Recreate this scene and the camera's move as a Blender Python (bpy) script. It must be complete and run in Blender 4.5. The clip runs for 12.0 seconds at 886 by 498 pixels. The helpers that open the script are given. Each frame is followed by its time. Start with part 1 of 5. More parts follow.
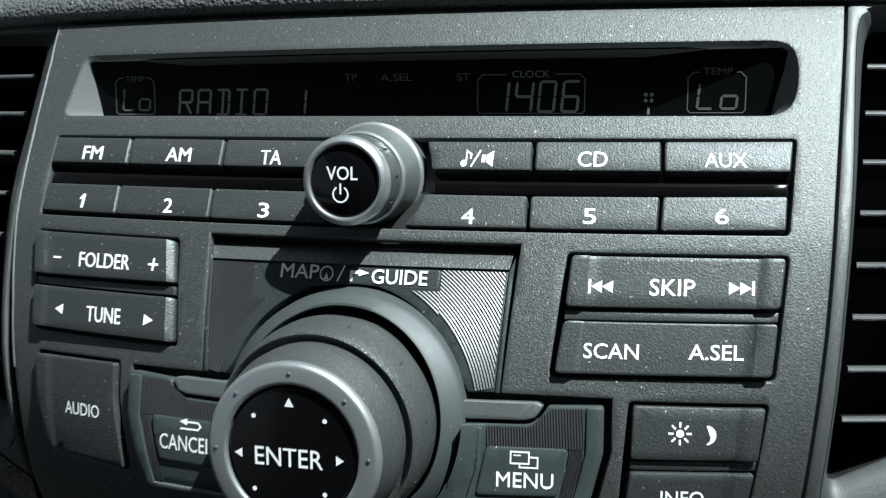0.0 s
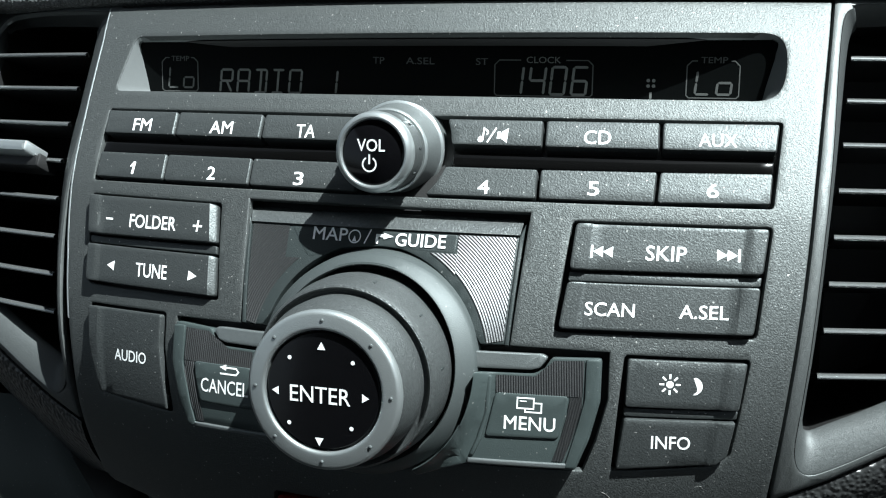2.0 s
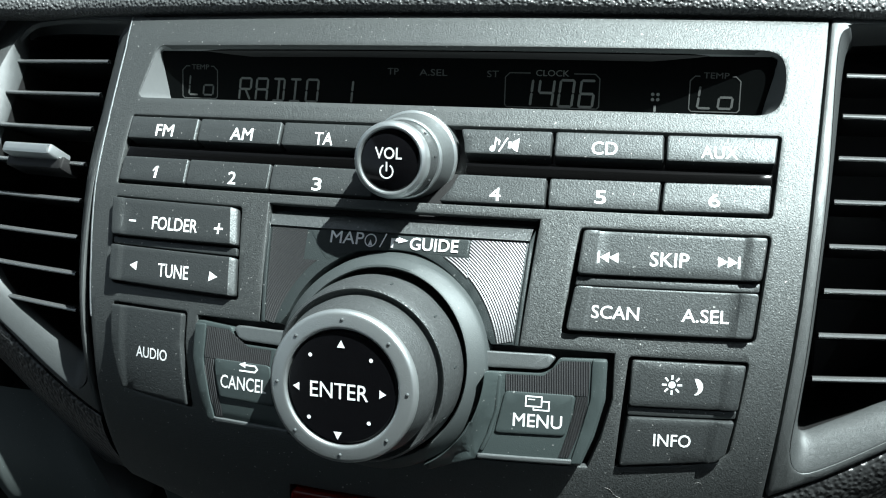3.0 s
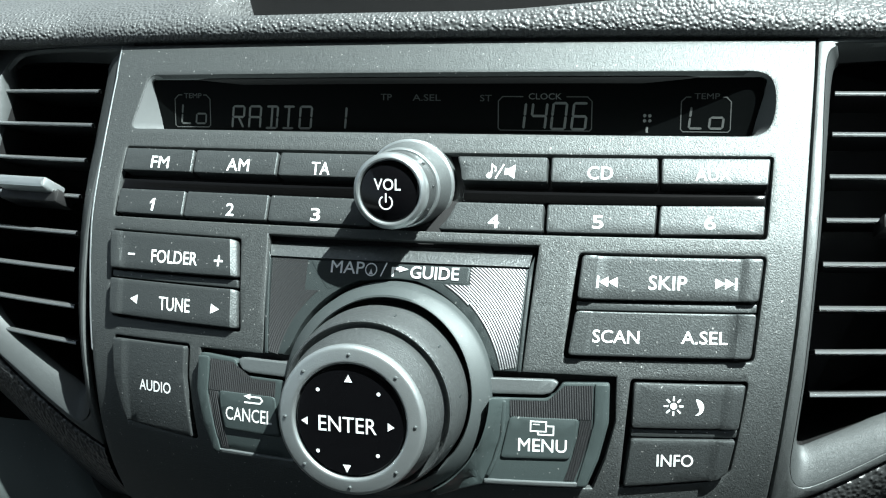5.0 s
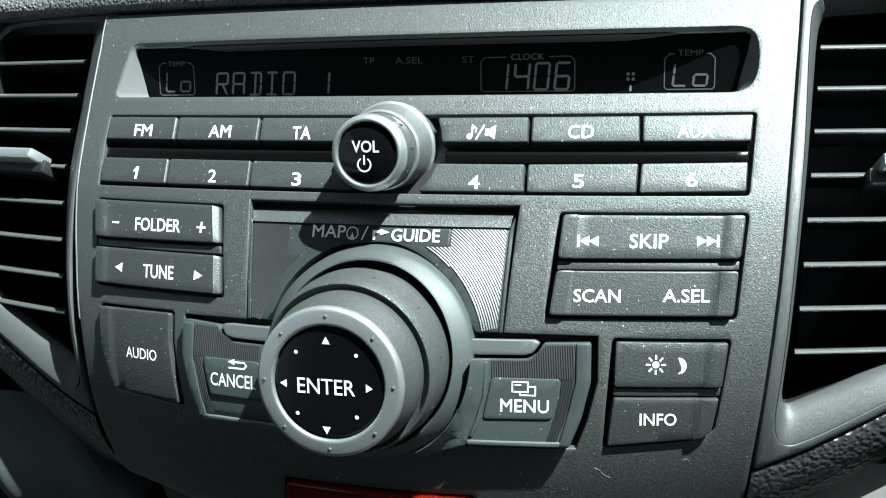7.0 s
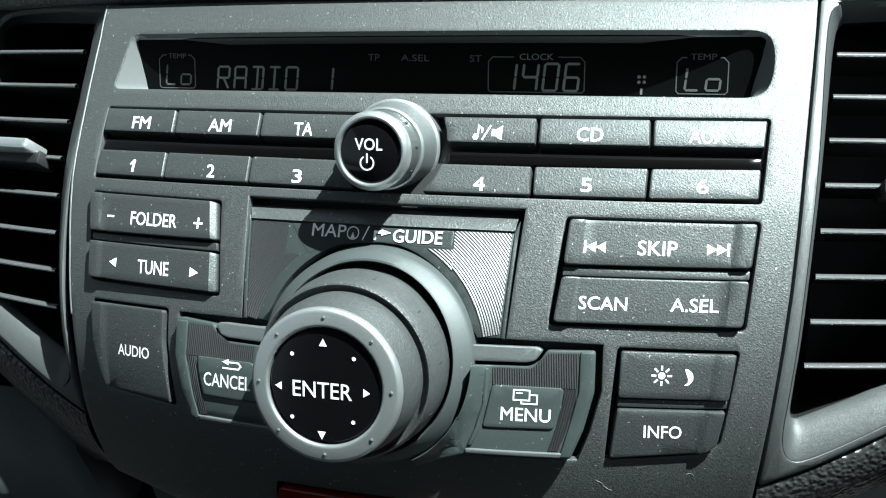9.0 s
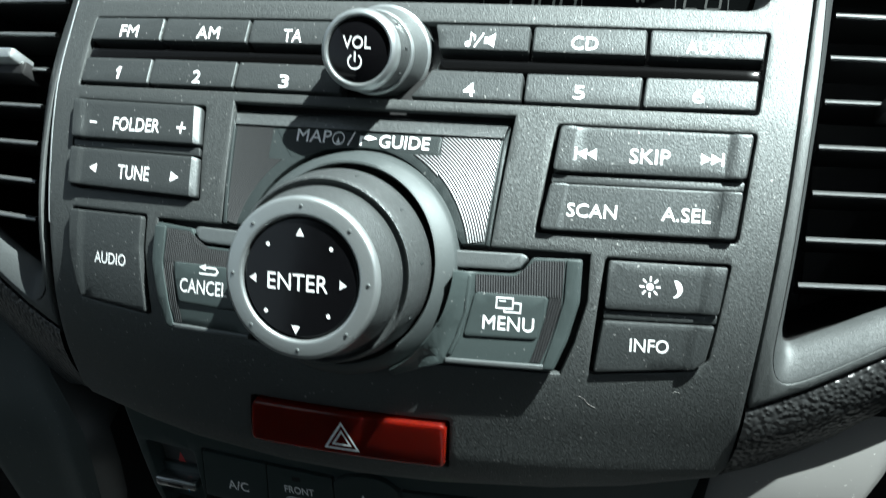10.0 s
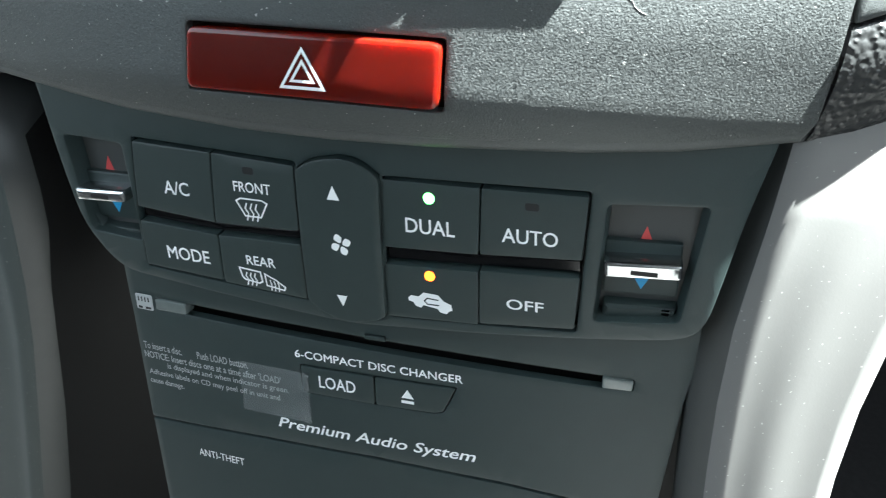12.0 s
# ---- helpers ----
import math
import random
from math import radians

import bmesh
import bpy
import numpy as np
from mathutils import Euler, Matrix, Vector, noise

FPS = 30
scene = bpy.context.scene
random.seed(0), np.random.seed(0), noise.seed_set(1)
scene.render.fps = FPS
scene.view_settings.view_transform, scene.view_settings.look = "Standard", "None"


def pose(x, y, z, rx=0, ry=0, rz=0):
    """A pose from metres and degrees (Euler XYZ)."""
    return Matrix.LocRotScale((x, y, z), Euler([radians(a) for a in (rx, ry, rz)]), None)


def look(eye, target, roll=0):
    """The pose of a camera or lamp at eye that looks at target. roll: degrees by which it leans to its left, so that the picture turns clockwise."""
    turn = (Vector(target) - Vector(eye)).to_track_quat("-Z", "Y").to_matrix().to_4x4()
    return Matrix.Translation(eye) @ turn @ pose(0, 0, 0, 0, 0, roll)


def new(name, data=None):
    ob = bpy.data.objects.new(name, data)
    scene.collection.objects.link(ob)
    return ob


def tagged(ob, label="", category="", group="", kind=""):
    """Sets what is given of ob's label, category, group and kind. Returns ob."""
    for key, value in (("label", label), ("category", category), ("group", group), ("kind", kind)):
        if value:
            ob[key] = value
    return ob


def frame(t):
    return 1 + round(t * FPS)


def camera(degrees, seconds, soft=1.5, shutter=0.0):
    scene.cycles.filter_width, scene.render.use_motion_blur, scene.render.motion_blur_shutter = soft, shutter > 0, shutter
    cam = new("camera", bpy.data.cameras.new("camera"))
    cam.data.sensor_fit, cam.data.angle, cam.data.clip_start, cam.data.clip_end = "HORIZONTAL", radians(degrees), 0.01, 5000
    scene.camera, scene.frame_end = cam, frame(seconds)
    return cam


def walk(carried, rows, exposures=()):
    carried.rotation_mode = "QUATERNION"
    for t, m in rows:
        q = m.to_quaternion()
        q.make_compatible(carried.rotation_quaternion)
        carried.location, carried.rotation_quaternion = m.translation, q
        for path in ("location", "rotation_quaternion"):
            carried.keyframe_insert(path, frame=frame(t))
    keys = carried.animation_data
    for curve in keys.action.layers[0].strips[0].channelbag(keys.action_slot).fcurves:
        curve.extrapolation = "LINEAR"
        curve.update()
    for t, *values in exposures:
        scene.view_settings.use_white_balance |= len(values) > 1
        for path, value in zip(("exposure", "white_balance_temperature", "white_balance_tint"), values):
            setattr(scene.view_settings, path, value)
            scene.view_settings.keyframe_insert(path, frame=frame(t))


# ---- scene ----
cam = camera(46.8, 12.0, soft=1.1, shutter=0.35)
# The dashboard's own frame: x across, z up along the panel, y into the dash.  It leans back by LEAN degrees in the car.
LEAN = 24.0
BASE = pose(0, 0, 0.75, -LEAN, 0, 0)
# seconds, eye (metres in the dashboard's frame), yaw, pitch, roll (degrees)
PATH = [
    (0, 0.09779, -0.30101, 0.00995, 15.108, -7.910, -0.119),
    (0.5, 0.10663, -0.33120, 0.01092, 16.027, -7.931, 0.196),
    (1, 0.10466, -0.33160, 0.00887, 15.820, -8.317, 0.725),
    (1.5, 0.10324, -0.33323, 0.00439, 15.708, -8.001, 0.996),
    (2, 0.10511, -0.33207, 0.00657, 15.871, -8.390, 0.980),
    (2.5, 0.10117, -0.33909, 0.00602, 15.342, -7.850, 1.799),
    (4.5, 0.11097, -0.35797, 0.01758, 15.929, -8.661, 0.815),
    (5, 0.09622, -0.35087, 0.02045, 14.261, -8.553, 0.228),
    (5.5, 0.10322, -0.35408, 0.01497, 14.974, -10.090, 0.110),
    (6, 0.10457, -0.34996, 0.01712, 15.116, -10.197, -0.497),
    (6.5, 0.10411, -0.34945, 0.01466, 15.094, -9.712, -0.371),
    (7, 0.10806, -0.34670, 0.01480, 15.342, -9.765, -0.824),
    (9, 0.10459, -0.33890, 0.01304, 15.262, -9.576, 0.587),
    (9.5, 0.10517, -0.34128, 0.00640, 15.207, -9.384, 1.150),
    (10, 0.11050, -0.33356, -0.02410, 15.573, -8.276, 2.575),
    (10.5, 0.12328, -0.32616, -0.05752, 15.971, -7.942, 5.040),
    (11, 0.11948, -0.28526, -0.10442, 14.759, -8.840, 6.737),
    (11.5, 0.11235, -0.26173, -0.13154, 16.103, -8.703, 4.534),
    (12, 0.10237, -0.26640, -0.13406, 16.235, -8.661, 4.622),
]


def aimed(x, y, z, yaw, pitch, roll):
    a, b = radians(yaw), radians(pitch)
    way = Vector((-math.sin(a) * math.cos(b), math.cos(a) * math.cos(b), math.sin(b)))
    eye = Vector((x, y, z))
    return look(eye, eye + way, roll)


EXPOSURES = [(0, 1.3, 5850, 2), (0.5, 1.5, 5850, 2), (2.5, 1.8, 5850, 0), (4.5, 2.1, 5850, -3), (9.9, 2.12, 5850, -3), (10.5, 2.25, 5850, -6), (11.0, 3.35, 5850, -4), (11.5, 4.5, 5950, 0), (12.0, 5.1, 6000, 1)]
walk(cam, [(t, BASE @ aimed(*row)) for t, *row in PATH], EXPOSURES)

# ---------------------------------------------------------------- light
SUN_WAY = BASE.to_3x3() @ Vector((0.465, -0.265, 0.845)).normalized()
sun_elevation = math.asin(SUN_WAY.z)
sun_turn = math.atan2(SUN_WAY.x, SUN_WAY.y)
world = bpy.data.worlds.new("sky")
scene.world = world
world.use_nodes = True
wn = world.node_tree.nodes
sky = wn.new("ShaderNodeTexSky")
sky.sky_type, sky.sun_disc = "NISHITA", False
sky.sun_elevation, sky.sun_rotation = sun_elevation, sun_turn
sky.dust_density = 4.0
pale = wn.new("ShaderNodeHueSaturation")
pale.inputs["Saturation"].default_value = 0.35
world.node_tree.links.new(sky.outputs[0], pale.inputs["Color"])
world.node_tree.links.new(pale.outputs[0], wn["Background"].inputs[0])
wn["Background"].inputs[1].default_value = 0.034
sun = new("sun", bpy.data.lights.new("sun", "SUN"))
sun.data.energy, sun.data.angle, sun.data.color = 5.0, radians(0.53), (1.0, 0.97, 0.93)
sun.matrix_world = look(SUN_WAY * 3, (0, 0, 0))


# ---------------------------------------------------------------- materials
def material(name, color, rough=0.5, metal=0.0, spec=0.5, grain=0.0, grain_scale=2500.0, mottle=0.0, mottle_scale=60.0,
             rough_var=0.0, coat=0.0, cells=0.0, cell_scale=700.0, dust=0.0, relief=0.0002, flake=0.0, flake_scale=2000.0, cell_depth=0.0008):
    """A surface with fine grain (bump), mottling (colour) and, where asked, pebbled cells (leathery bump) and specks of dust."""
    m = bpy.data.materials.new(name)
    m.use_nodes = True
    n, l = m.node_tree.nodes, m.node_tree.links
    b = n["Principled BSDF"]
    b.inputs["Base Color"].default_value = (*color, 1)
    b.inputs["Roughness"].default_value = rough
    b.inputs["Metallic"].default_value = metal
    b.inputs["Specular IOR Level"].default_value = spec
    b.inputs["Coat Weight"].default_value = coat
    b.inputs["Coat Roughness"].default_value = 0.08
    co = n.new("ShaderNodeTexCoord")
    base_out = None
    if mottle:
        t = n.new("ShaderNodeTexNoise")
        t.inputs["Scale"].default_value, t.inputs["Detail"].default_value = mottle_scale, 6
        l.new(co.outputs["Object"], t.inputs["Vector"])
        mix = n.new("ShaderNodeMix")
        mix.data_type = "RGBA"
        mix.inputs["A"].default_value = (*[c * (1 - mottle) for c in color], 1)
        mix.inputs["B"].default_value = (*[min(1, c * (1 + mottle)) for c in color], 1)
        l.new(t.outputs["Fac"], mix.inputs["Factor"])
        base_out = mix.outputs["Result"]
        if rough_var:
            mr = n.new("ShaderNodeMapRange")
            mr.inputs["To Min"].default_value, mr.inputs["To Max"].default_value = rough - rough_var, rough + rough_var
            l.new(t.outputs["Fac"], mr.inputs["Value"])
            l.new(mr.outputs["Result"], b.inputs["Roughness"])
    if dust:
        v = n.new("ShaderNodeTexNoise")
        v.inputs["Scale"].default_value, v.inputs["Detail"].default_value = 900, 1
        l.new(co.outputs["Object"], v.inputs["Vector"])
        ramp = n.new("ShaderNodeValToRGB")
        ramp.color_ramp.elements[0].position, ramp.color_ramp.elements[1].position = 0.74, 0.77
        l.new(v.outputs["Fac"], ramp.inputs["Fac"])
        sc = n.new("ShaderNodeMath")
        sc.operation = "MULTIPLY"
        sc.inputs[1].default_value = dust
        l.new(ramp.outputs["Color"], sc.inputs[0])
        mix2 = n.new("ShaderNodeMix")
        mix2.data_type = "RGBA"
        mix2.inputs["A"].default_value = (*color, 1)
        mix2.inputs["B"].default_value = (0.5, 0.5, 0.48, 1)
        if base_out:
            l.new(base_out, mix2.inputs["A"])
        l.new(sc.outputs[0], mix2.inputs["Factor"])
        base_out = mix2.outputs["Result"]
    if base_out:
        l.new(base_out, b.inputs["Base Color"])
    height = None
    if flake:
        v = n.new("ShaderNodeTexVoronoi")
        v.inputs["Scale"].default_value = flake_scale
        l.new(co.outputs["Object"], v.inputs["Vector"])
        mid, wide, put, unit = (n.new("ShaderNodeVectorMath") for _ in range(4))
        mid.operation, wide.operation, put.operation, unit.operation = "SUBTRACT", "SCALE", "ADD", "NORMALIZE"
        mid.inputs[1].default_value = (0.5, 0.5, 0.5)
        wide.inputs["Scale"].default_value = flake
        geo = n.new("ShaderNodeNewGeometry")
        l.new(v.outputs["Color"], mid.inputs[0])
        l.new(mid.outputs[0], wide.inputs[0])
        l.new(wide.outputs[0], put.inputs[0])
        l.new(geo.outputs["Normal"], put.inputs[1])
        l.new(put.outputs[0], unit.inputs[0])
        height = unit
    if grain:
        g = n.new("ShaderNodeTexNoise")
        g.inputs["Scale"].default_value, g.inputs["Detail"].default_value = grain_scale, 3
        l.new(co.outputs["Object"], g.inputs["Vector"])
        bump = n.new("ShaderNodeBump")
        bump.inputs["Strength"].default_value, bump.inputs["Distance"].default_value = grain, relief
        l.new(g.outputs["Fac"], bump.inputs["Height"])
        if height:
            l.new(height.outputs[0], bump.inputs["Normal"])
        height = bump
    if cells:
        v = n.new("ShaderNodeTexVoronoi")
        v.feature = "SMOOTH_F1"
        v.inputs["Scale"].default_value = cell_scale
        l.new(co.outputs["Object"], v.inputs["Vector"])
        bump = n.new("ShaderNodeBump")
        bump.invert = True
        bump.inputs["Strength"].default_value, bump.inputs["Distance"].default_value = cells, cell_depth
        l.new(v.outputs["Distance"], bump.inputs["Height"])
        if height:
            l.new(height.outputs[0], bump.inputs["Normal"])
        height = bump
    if height:
        l.new(height.outputs[0], b.inputs["Normal"])
    return m


def glowing(name, color, strength):
    m = bpy.data.materials.new(name)
    m.use_nodes = True
    b = m.node_tree.nodes["Principled BSDF"]
    b.inputs["Base Color"].default_value = (*color, 1)
    b.inputs["Emission Color"].default_value = (*color, 1)
    b.inputs["Emission Strength"].default_value = strength
    return m


PAINT = material("grey_metallic_paint", (0.088, 0.095, 0.094), 0.56, 0.78, 0.5, grain=0.75, grain_scale=2000, mottle=0.2, mottle_scale=2600, dust=0.6, flake=0.15, flake_scale=2600)
SILVER = material("silver_grey_paint", (0.088, 0.095, 0.094), 0.54, 0.6, 0.5, grain=0.4, grain_scale=2900, mottle=0.15, mottle_scale=1800, flake=0.08, flake_scale=2200)
BUTTON = material("button_plastic", (0.067, 0.0735, 0.0735), 0.50, 0.70, 0.5, grain=0.6, grain_scale=1700, mottle=0.2, mottle_scale=2400, dust=0.6, flake=0.09, flake_scale=2800)
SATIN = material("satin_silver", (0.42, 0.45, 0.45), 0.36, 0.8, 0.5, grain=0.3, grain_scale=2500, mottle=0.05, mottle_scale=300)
DARKSATIN = material("satin_dark_silver", (0.16, 0.175, 0.175), 0.42, 0.65, 0.5, grain=0.35, grain_scale=2400, mottle=0.12, mottle_scale=900, dust=0.08)
SLATE = material("slate_plastic", (0.030, 0.037, 0.037), 0.42, 0.3, 0.5, grain=0.5, grain_scale=2800, mottle=0.15, mottle_scale=1500, dust=0.3)
RIB = material("ribbed_grey_metal", (0.086, 0.088, 0.089), 0.48, 0.9, 0.5, grain=0.3, grain_scale=2500, mottle=0.1, mottle_scale=900)
KNOBSIDE = material("grained_grey_knob_side", (0.100, 0.108, 0.108), 0.42, 0.65, 0.5, grain=0.9, grain_scale=1500, mottle=0.35, mottle_scale=900, dust=0.3, flake=0.10, flake_scale=2600)
COLLAR = material("slate_grey_collar_paint", (0.054, 0.063, 0.063), 0.56, 0.35, 0.45, grain=0.3, grain_scale=2800, mottle=0.1, mottle_scale=1500, dust=0.15)
SURROUND = material("silver_surround_paint", (0.165, 0.176, 0.176), 0.45, 0.5, 0.5, grain=0.2, grain_scale=2800, mottle=0.05, mottle_scale=600)
BLACK = material("black_plastic", (0.010, 0.010, 0.010), 0.5, 0.0, 0.35, grain=0.2, grain_scale=2000, mottle=0.2, mottle_scale=200)
GLOSSBLACK = material("gloss_black", (0.003, 0.003, 0.0035), 0.10, 0.0, 0.4, mottle=0.1, mottle_scale=200, rough_var=0.03)
EDGE = material("satin_slat_edge", (0.25, 0.262, 0.262), 0.27, 0.8, 0.5, grain=0.1, grain_scale=1800, mottle=0.1, mottle_scale=300)
# Silver paint of the vent frames, with the slope's shade put into its colour.
SHADED_FRAME = material("shaded_silver_frame_paint", (0.050, 0.055, 0.055), 0.55, 0.4, 0.5, grain=0.4, grain_scale=2900, mottle=0.15, mottle_scale=1800, flake=0.08, flake_scale=2200)
PADDLE = material("smooth_slate_plastic", (0.047, 0.060, 0.059), 0.40, 0.3, 0.5, grain=0.25, grain_scale=2600, mottle=0.12, mottle_scale=1500, dust=0.35)
BAR = material("piano_black", (0.002, 0.002, 0.002), 0.14, 0.0, 0.16, mottle=0.1, mottle_scale=200)
LCD = material("display_glass", (0.0022, 0.0027, 0.0027), 0.40, 0.0, 0.05, mottle=0.1, mottle_scale=80)
SEGMENT = material("display_segment", (0.105, 0.11, 0.105), 0.6, mottle=0.1, mottle_scale=300)
FAINT = material("display_caption", (0.05, 0.053, 0.051), 0.6, mottle=0.1, mottle_scale=300)
WHITE = material("white_print", (0.80, 0.82, 0.82), 0.55, mottle=0.04, mottle_scale=400)
LEATHER = material("pebbled_black_vinyl", (0.024, 0.025, 0.025), 0.36, 0.0, 0.5, grain=0.2, grain_scale=1500, cells=1.0, cell_scale=620, mottle=0.2, mottle_scale=90)
TOPPAD = material("pebbled_grey_vinyl", (0.072, 0.075, 0.075), 0.40, 0.0, 0.5, grain=0.3, grain_scale=2600, cells=1.0, cell_scale=820, mottle=0.2, mottle_scale=90, cell_depth=0.0010)
LOWER = material("charcoal_plastic", (0.022, 0.0345, 0.034), 0.48, 0.0, 0.45, grain=0.2, grain_scale=1800, mottle=0.1, mottle_scale=150)
SLAT = material("slat_plastic", (0.010, 0.0105, 0.0105), 0.45, 0.0, 0.3, grain=0.1, grain_scale=1800, mottle=0.1, mottle_scale=150)
FACET = material("grey_facet_plastic", (0.045, 0.048, 0.047), 0.45, 0.0, 0.5, grain=0.15, grain_scale=1800, mottle=0.1, mottle_scale=150)
LOWBUTTON = material("charcoal_button", (0.020, 0.032, 0.031), 0.50, 0.0, 0.45, grain=0.15, grain_scale=1800, mottle=0.1, mottle_scale=150)
CHROME = material("chrome", (0.55, 0.57, 0.57), 0.25, 1.0, mottle=0.04, mottle_scale=200)
SMOKYCLEAR = material("smoky_clear_plastic", (0.12, 0.14, 0.135), 0.25, 0.0, 0.5, mottle=0.15, mottle_scale=200, coat=0.4)
REDLENS = material("red_translucent_plastic", (0.085, 0.004, 0.002), 0.22, 0.0, 0.4, mottle=0.15, mottle_scale=120, coat=0.15)
REDLENS.node_tree.nodes["Principled BSDF"].inputs["Subsurface Weight"].default_value = 0.9
REDLENS.node_tree.nodes["Principled BSDF"].inputs["Subsurface Radius"].default_value = (1.0, 0.26, 0.05)
REDLENS.node_tree.nodes["Principled BSDF"].inputs["Subsurface Scale"].default_value = 0.014
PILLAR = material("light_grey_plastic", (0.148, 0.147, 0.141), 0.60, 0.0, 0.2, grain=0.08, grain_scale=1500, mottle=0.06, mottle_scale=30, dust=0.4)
# As PILLAR in a darker tone with less dust, for the left console side.
SIDE = material("darker_grey_side_plastic", (0.062, 0.072, 0.070), 0.60, 0.0, 0.2, grain=0.08, grain_scale=1500, mottle=0.06, mottle_scale=30, dust=0.2)
REDPRINT = material("red_print", (0.55, 0.06, 0.06), 0.5, mottle=0.05)
BLUEPRINT = material("blue_print", (0.03, 0.28, 0.55), 0.5, mottle=0.05)
TAPE = material("clear_tape", (0.30, 0.33, 0.33), 0.18, 0.0, 0.6, grain=0.4, grain_scale=120, mottle=0.4, mottle_scale=90)
TAPE.node_tree.nodes["Principled BSDF"].inputs["Alpha"].default_value = 0.26
GREYPRINT = material("grey_print", (0.34, 0.36, 0.36), 0.6, mottle=0.05, mottle_scale=300)
CABIN = material("cabin_trim", (0.05, 0.05, 0.05), 0.8, mottle=0.15, mottle_scale=20, grain=0.2, grain_scale=900)
CARPET = material("grey_carpet", (0.045, 0.044, 0.043), 0.95, mottle=0.3, mottle_scale=200, grain=0.5, grain_scale=800)
LINT = material("pale_lint", (0.25, 0.25, 0.24), 0.9, mottle=0.2, mottle_scale=500)
# Unseen ground outside; its tone sets the light bounced up from the left.
BOUNCE_GROUND = material("grey_bounce_ground", (0.065, 0.065, 0.064), 0.85, mottle=0.25, mottle_scale=3, grain=0.4, grain_scale=60)
GREENLED = glowing("green_lamp", (0.08, 0.60, 0.07), 1.0)
AMBERLED = glowing("amber_lamp", (0.8, 0.05, 0.002), 1.0)

# ---------------------------------------------------------------- the dashboard's surfaces (millimetres in, metres out)
UP = (-0.010623, 0.576936, 0.739585, -14.978748, 0.769395, 0.735571, 64.653054)
FOOT = -0.1215
LO = (-0.072908, -0.3592, 0.82118)


def surface(f):
    """A map from (x, height, z) in millimetres over the sheet y = f(x, z) to a point in metres."""
    def at(x, h, z):
        x, h, z = x / 1000, h / 1000, z / 1000
        e = 1e-4
        n = Vector(((f(x + e, z) - f(x - e, z)) / (2 * e), -1, (f(x, z + e) - f(x, z - e)) / (2 * e))).normalized()
        return Vector((x, f(x, z), z)) + n * h
    return at


def upper_sheet(x, z, roll=34.0):
    """The panel's face: its head leans back, a soft break runs under the button rows, its foot turns under."""
    z = max(z, -0.146)
    k = max(z, FOOT)
    y = UP[0] + UP[1] * k + UP[2] * k * k + UP[3] * k ** 3 + (UP[1] + 2 * UP[2] * k + 3 * UP[3] * k * k) * (z - k)
    u = z + 0.026
    y += 0.05 * u * u / (u + 0.008) if u > 0 else 0.0024 * (1 - math.exp(u / 0.035))
    y += 7.0 * max(0.0, z - 0.026) ** 2 + roll * max(0.0, -0.134 - z) ** 2
    return y + x * x * (UP[4] + UP[5] * z + UP[6] * z * z)


def lower_sheet(x, z):
    return LO[0] + LO[1] * z + LO[2] * x * x


upper = surface(upper_sheet)
pad_face = surface(lambda x, z: upper_sheet(x, z, 0.0))


def climate_sheet(x, z):
    """The climate panel's face."""
    return lower_sheet(x, z) + 1.4 * min(0.0, z + 0.16) ** 2 + 0.0036


climate_face = surface(climate_sheet)


def climate(x, h, z):
    return climate_face(x * 1.004 - 1.6, h, z)


changer = surface(lambda x, z: lower_sheet(x, z) + 0.013)
pane = surface(lambda x, z: 0.0216)


def glass(x, h, z):
    return pane(x - 1.1, h, z - 0.8)



def sunk(z):
    """How deep the guide plate's module lies below the panel (millimetres)."""
    return max(0.0, 4.5 + (z + 31) * 6 / 71)


guide_bed = surface(lambda x, z: upper_sheet(x, z) + sunk(z * 1000) / 1000)


def module(x, h, z):
    k = sunk(z)
    return guide_bed(x - 0.45 * k, h, z - 0.33 * k)


def plain(x, y, z):
    return Vector((x, y, z)) / 1000


# ---------------------------------------------------------------- things and parts
ORIGIN = {}


def thing(name, at, label, category, group="", kind=""):
    """An Empty at a point of the dashboard's frame (millimetres), under which the parts go."""
    ob = new(name)
    p = BASE @ (Vector(at) / 1000)
    ob.location = p
    ob.empty_display_size = 0.02
    ORIGIN[ob.name] = p
    return tagged(ob, label, category, group, kind)


def part(name, bm, mat, parent, label="", smooth=35):
    """Links a bmesh in the dashboard's frame (metres) as one mesh under a thing or a part."""
    origin = ORIGIN[parent.name]
    bmesh.ops.remove_doubles(bm, verts=bm.verts, dist=1e-6)
    bmesh.ops.recalc_face_normals(bm, faces=bm.faces)
    for v in bm.verts:
        v.co = BASE @ v.co - origin
    me = bpy.data.meshes.new(name)
    bm.to_mesh(me)
    bm.free()
    me.materials.append(mat)
    if smooth:
        for f in me.polygons:
            f.use_smooth = True
        me.set_sharp_from_angle(angle=radians(smooth))
    ob = new(name, me)
    ob.parent = parent
    ORIGIN[ob.name] = origin
    return tagged(ob, label)


# ---------------------------------------------------------------- outlines
def area2(loop):
    return sum(a[0] * b[1] - b[0] * a[1] for a, b in zip(loop, loop[1:] + loop[:1]))


def ccw(loop):
    return loop if area2(loop) > 0 else loop[::-1]


def rounded(points, r, n=4):
    """A closed outline with its corners rounded by about r."""
    out = []
    k = len(points)
    for i in range(k):
        a, b, c = (Vector(points[j % k]) for j in (i - 1, i, i + 1))
        ra = min(r, (a - b).length * 0.45)
        rc = min(r, (c - b).length * 0.45)
        p, q = b + (a - b).normalized() * ra, b + (c - b).normalized() * rc
        for s in range(n + 1):
            t = s / n
            out.append(tuple(p * (1 - t) ** 2 + b * 2 * t * (1 - t) + q * t * t))
    return ccw(out)


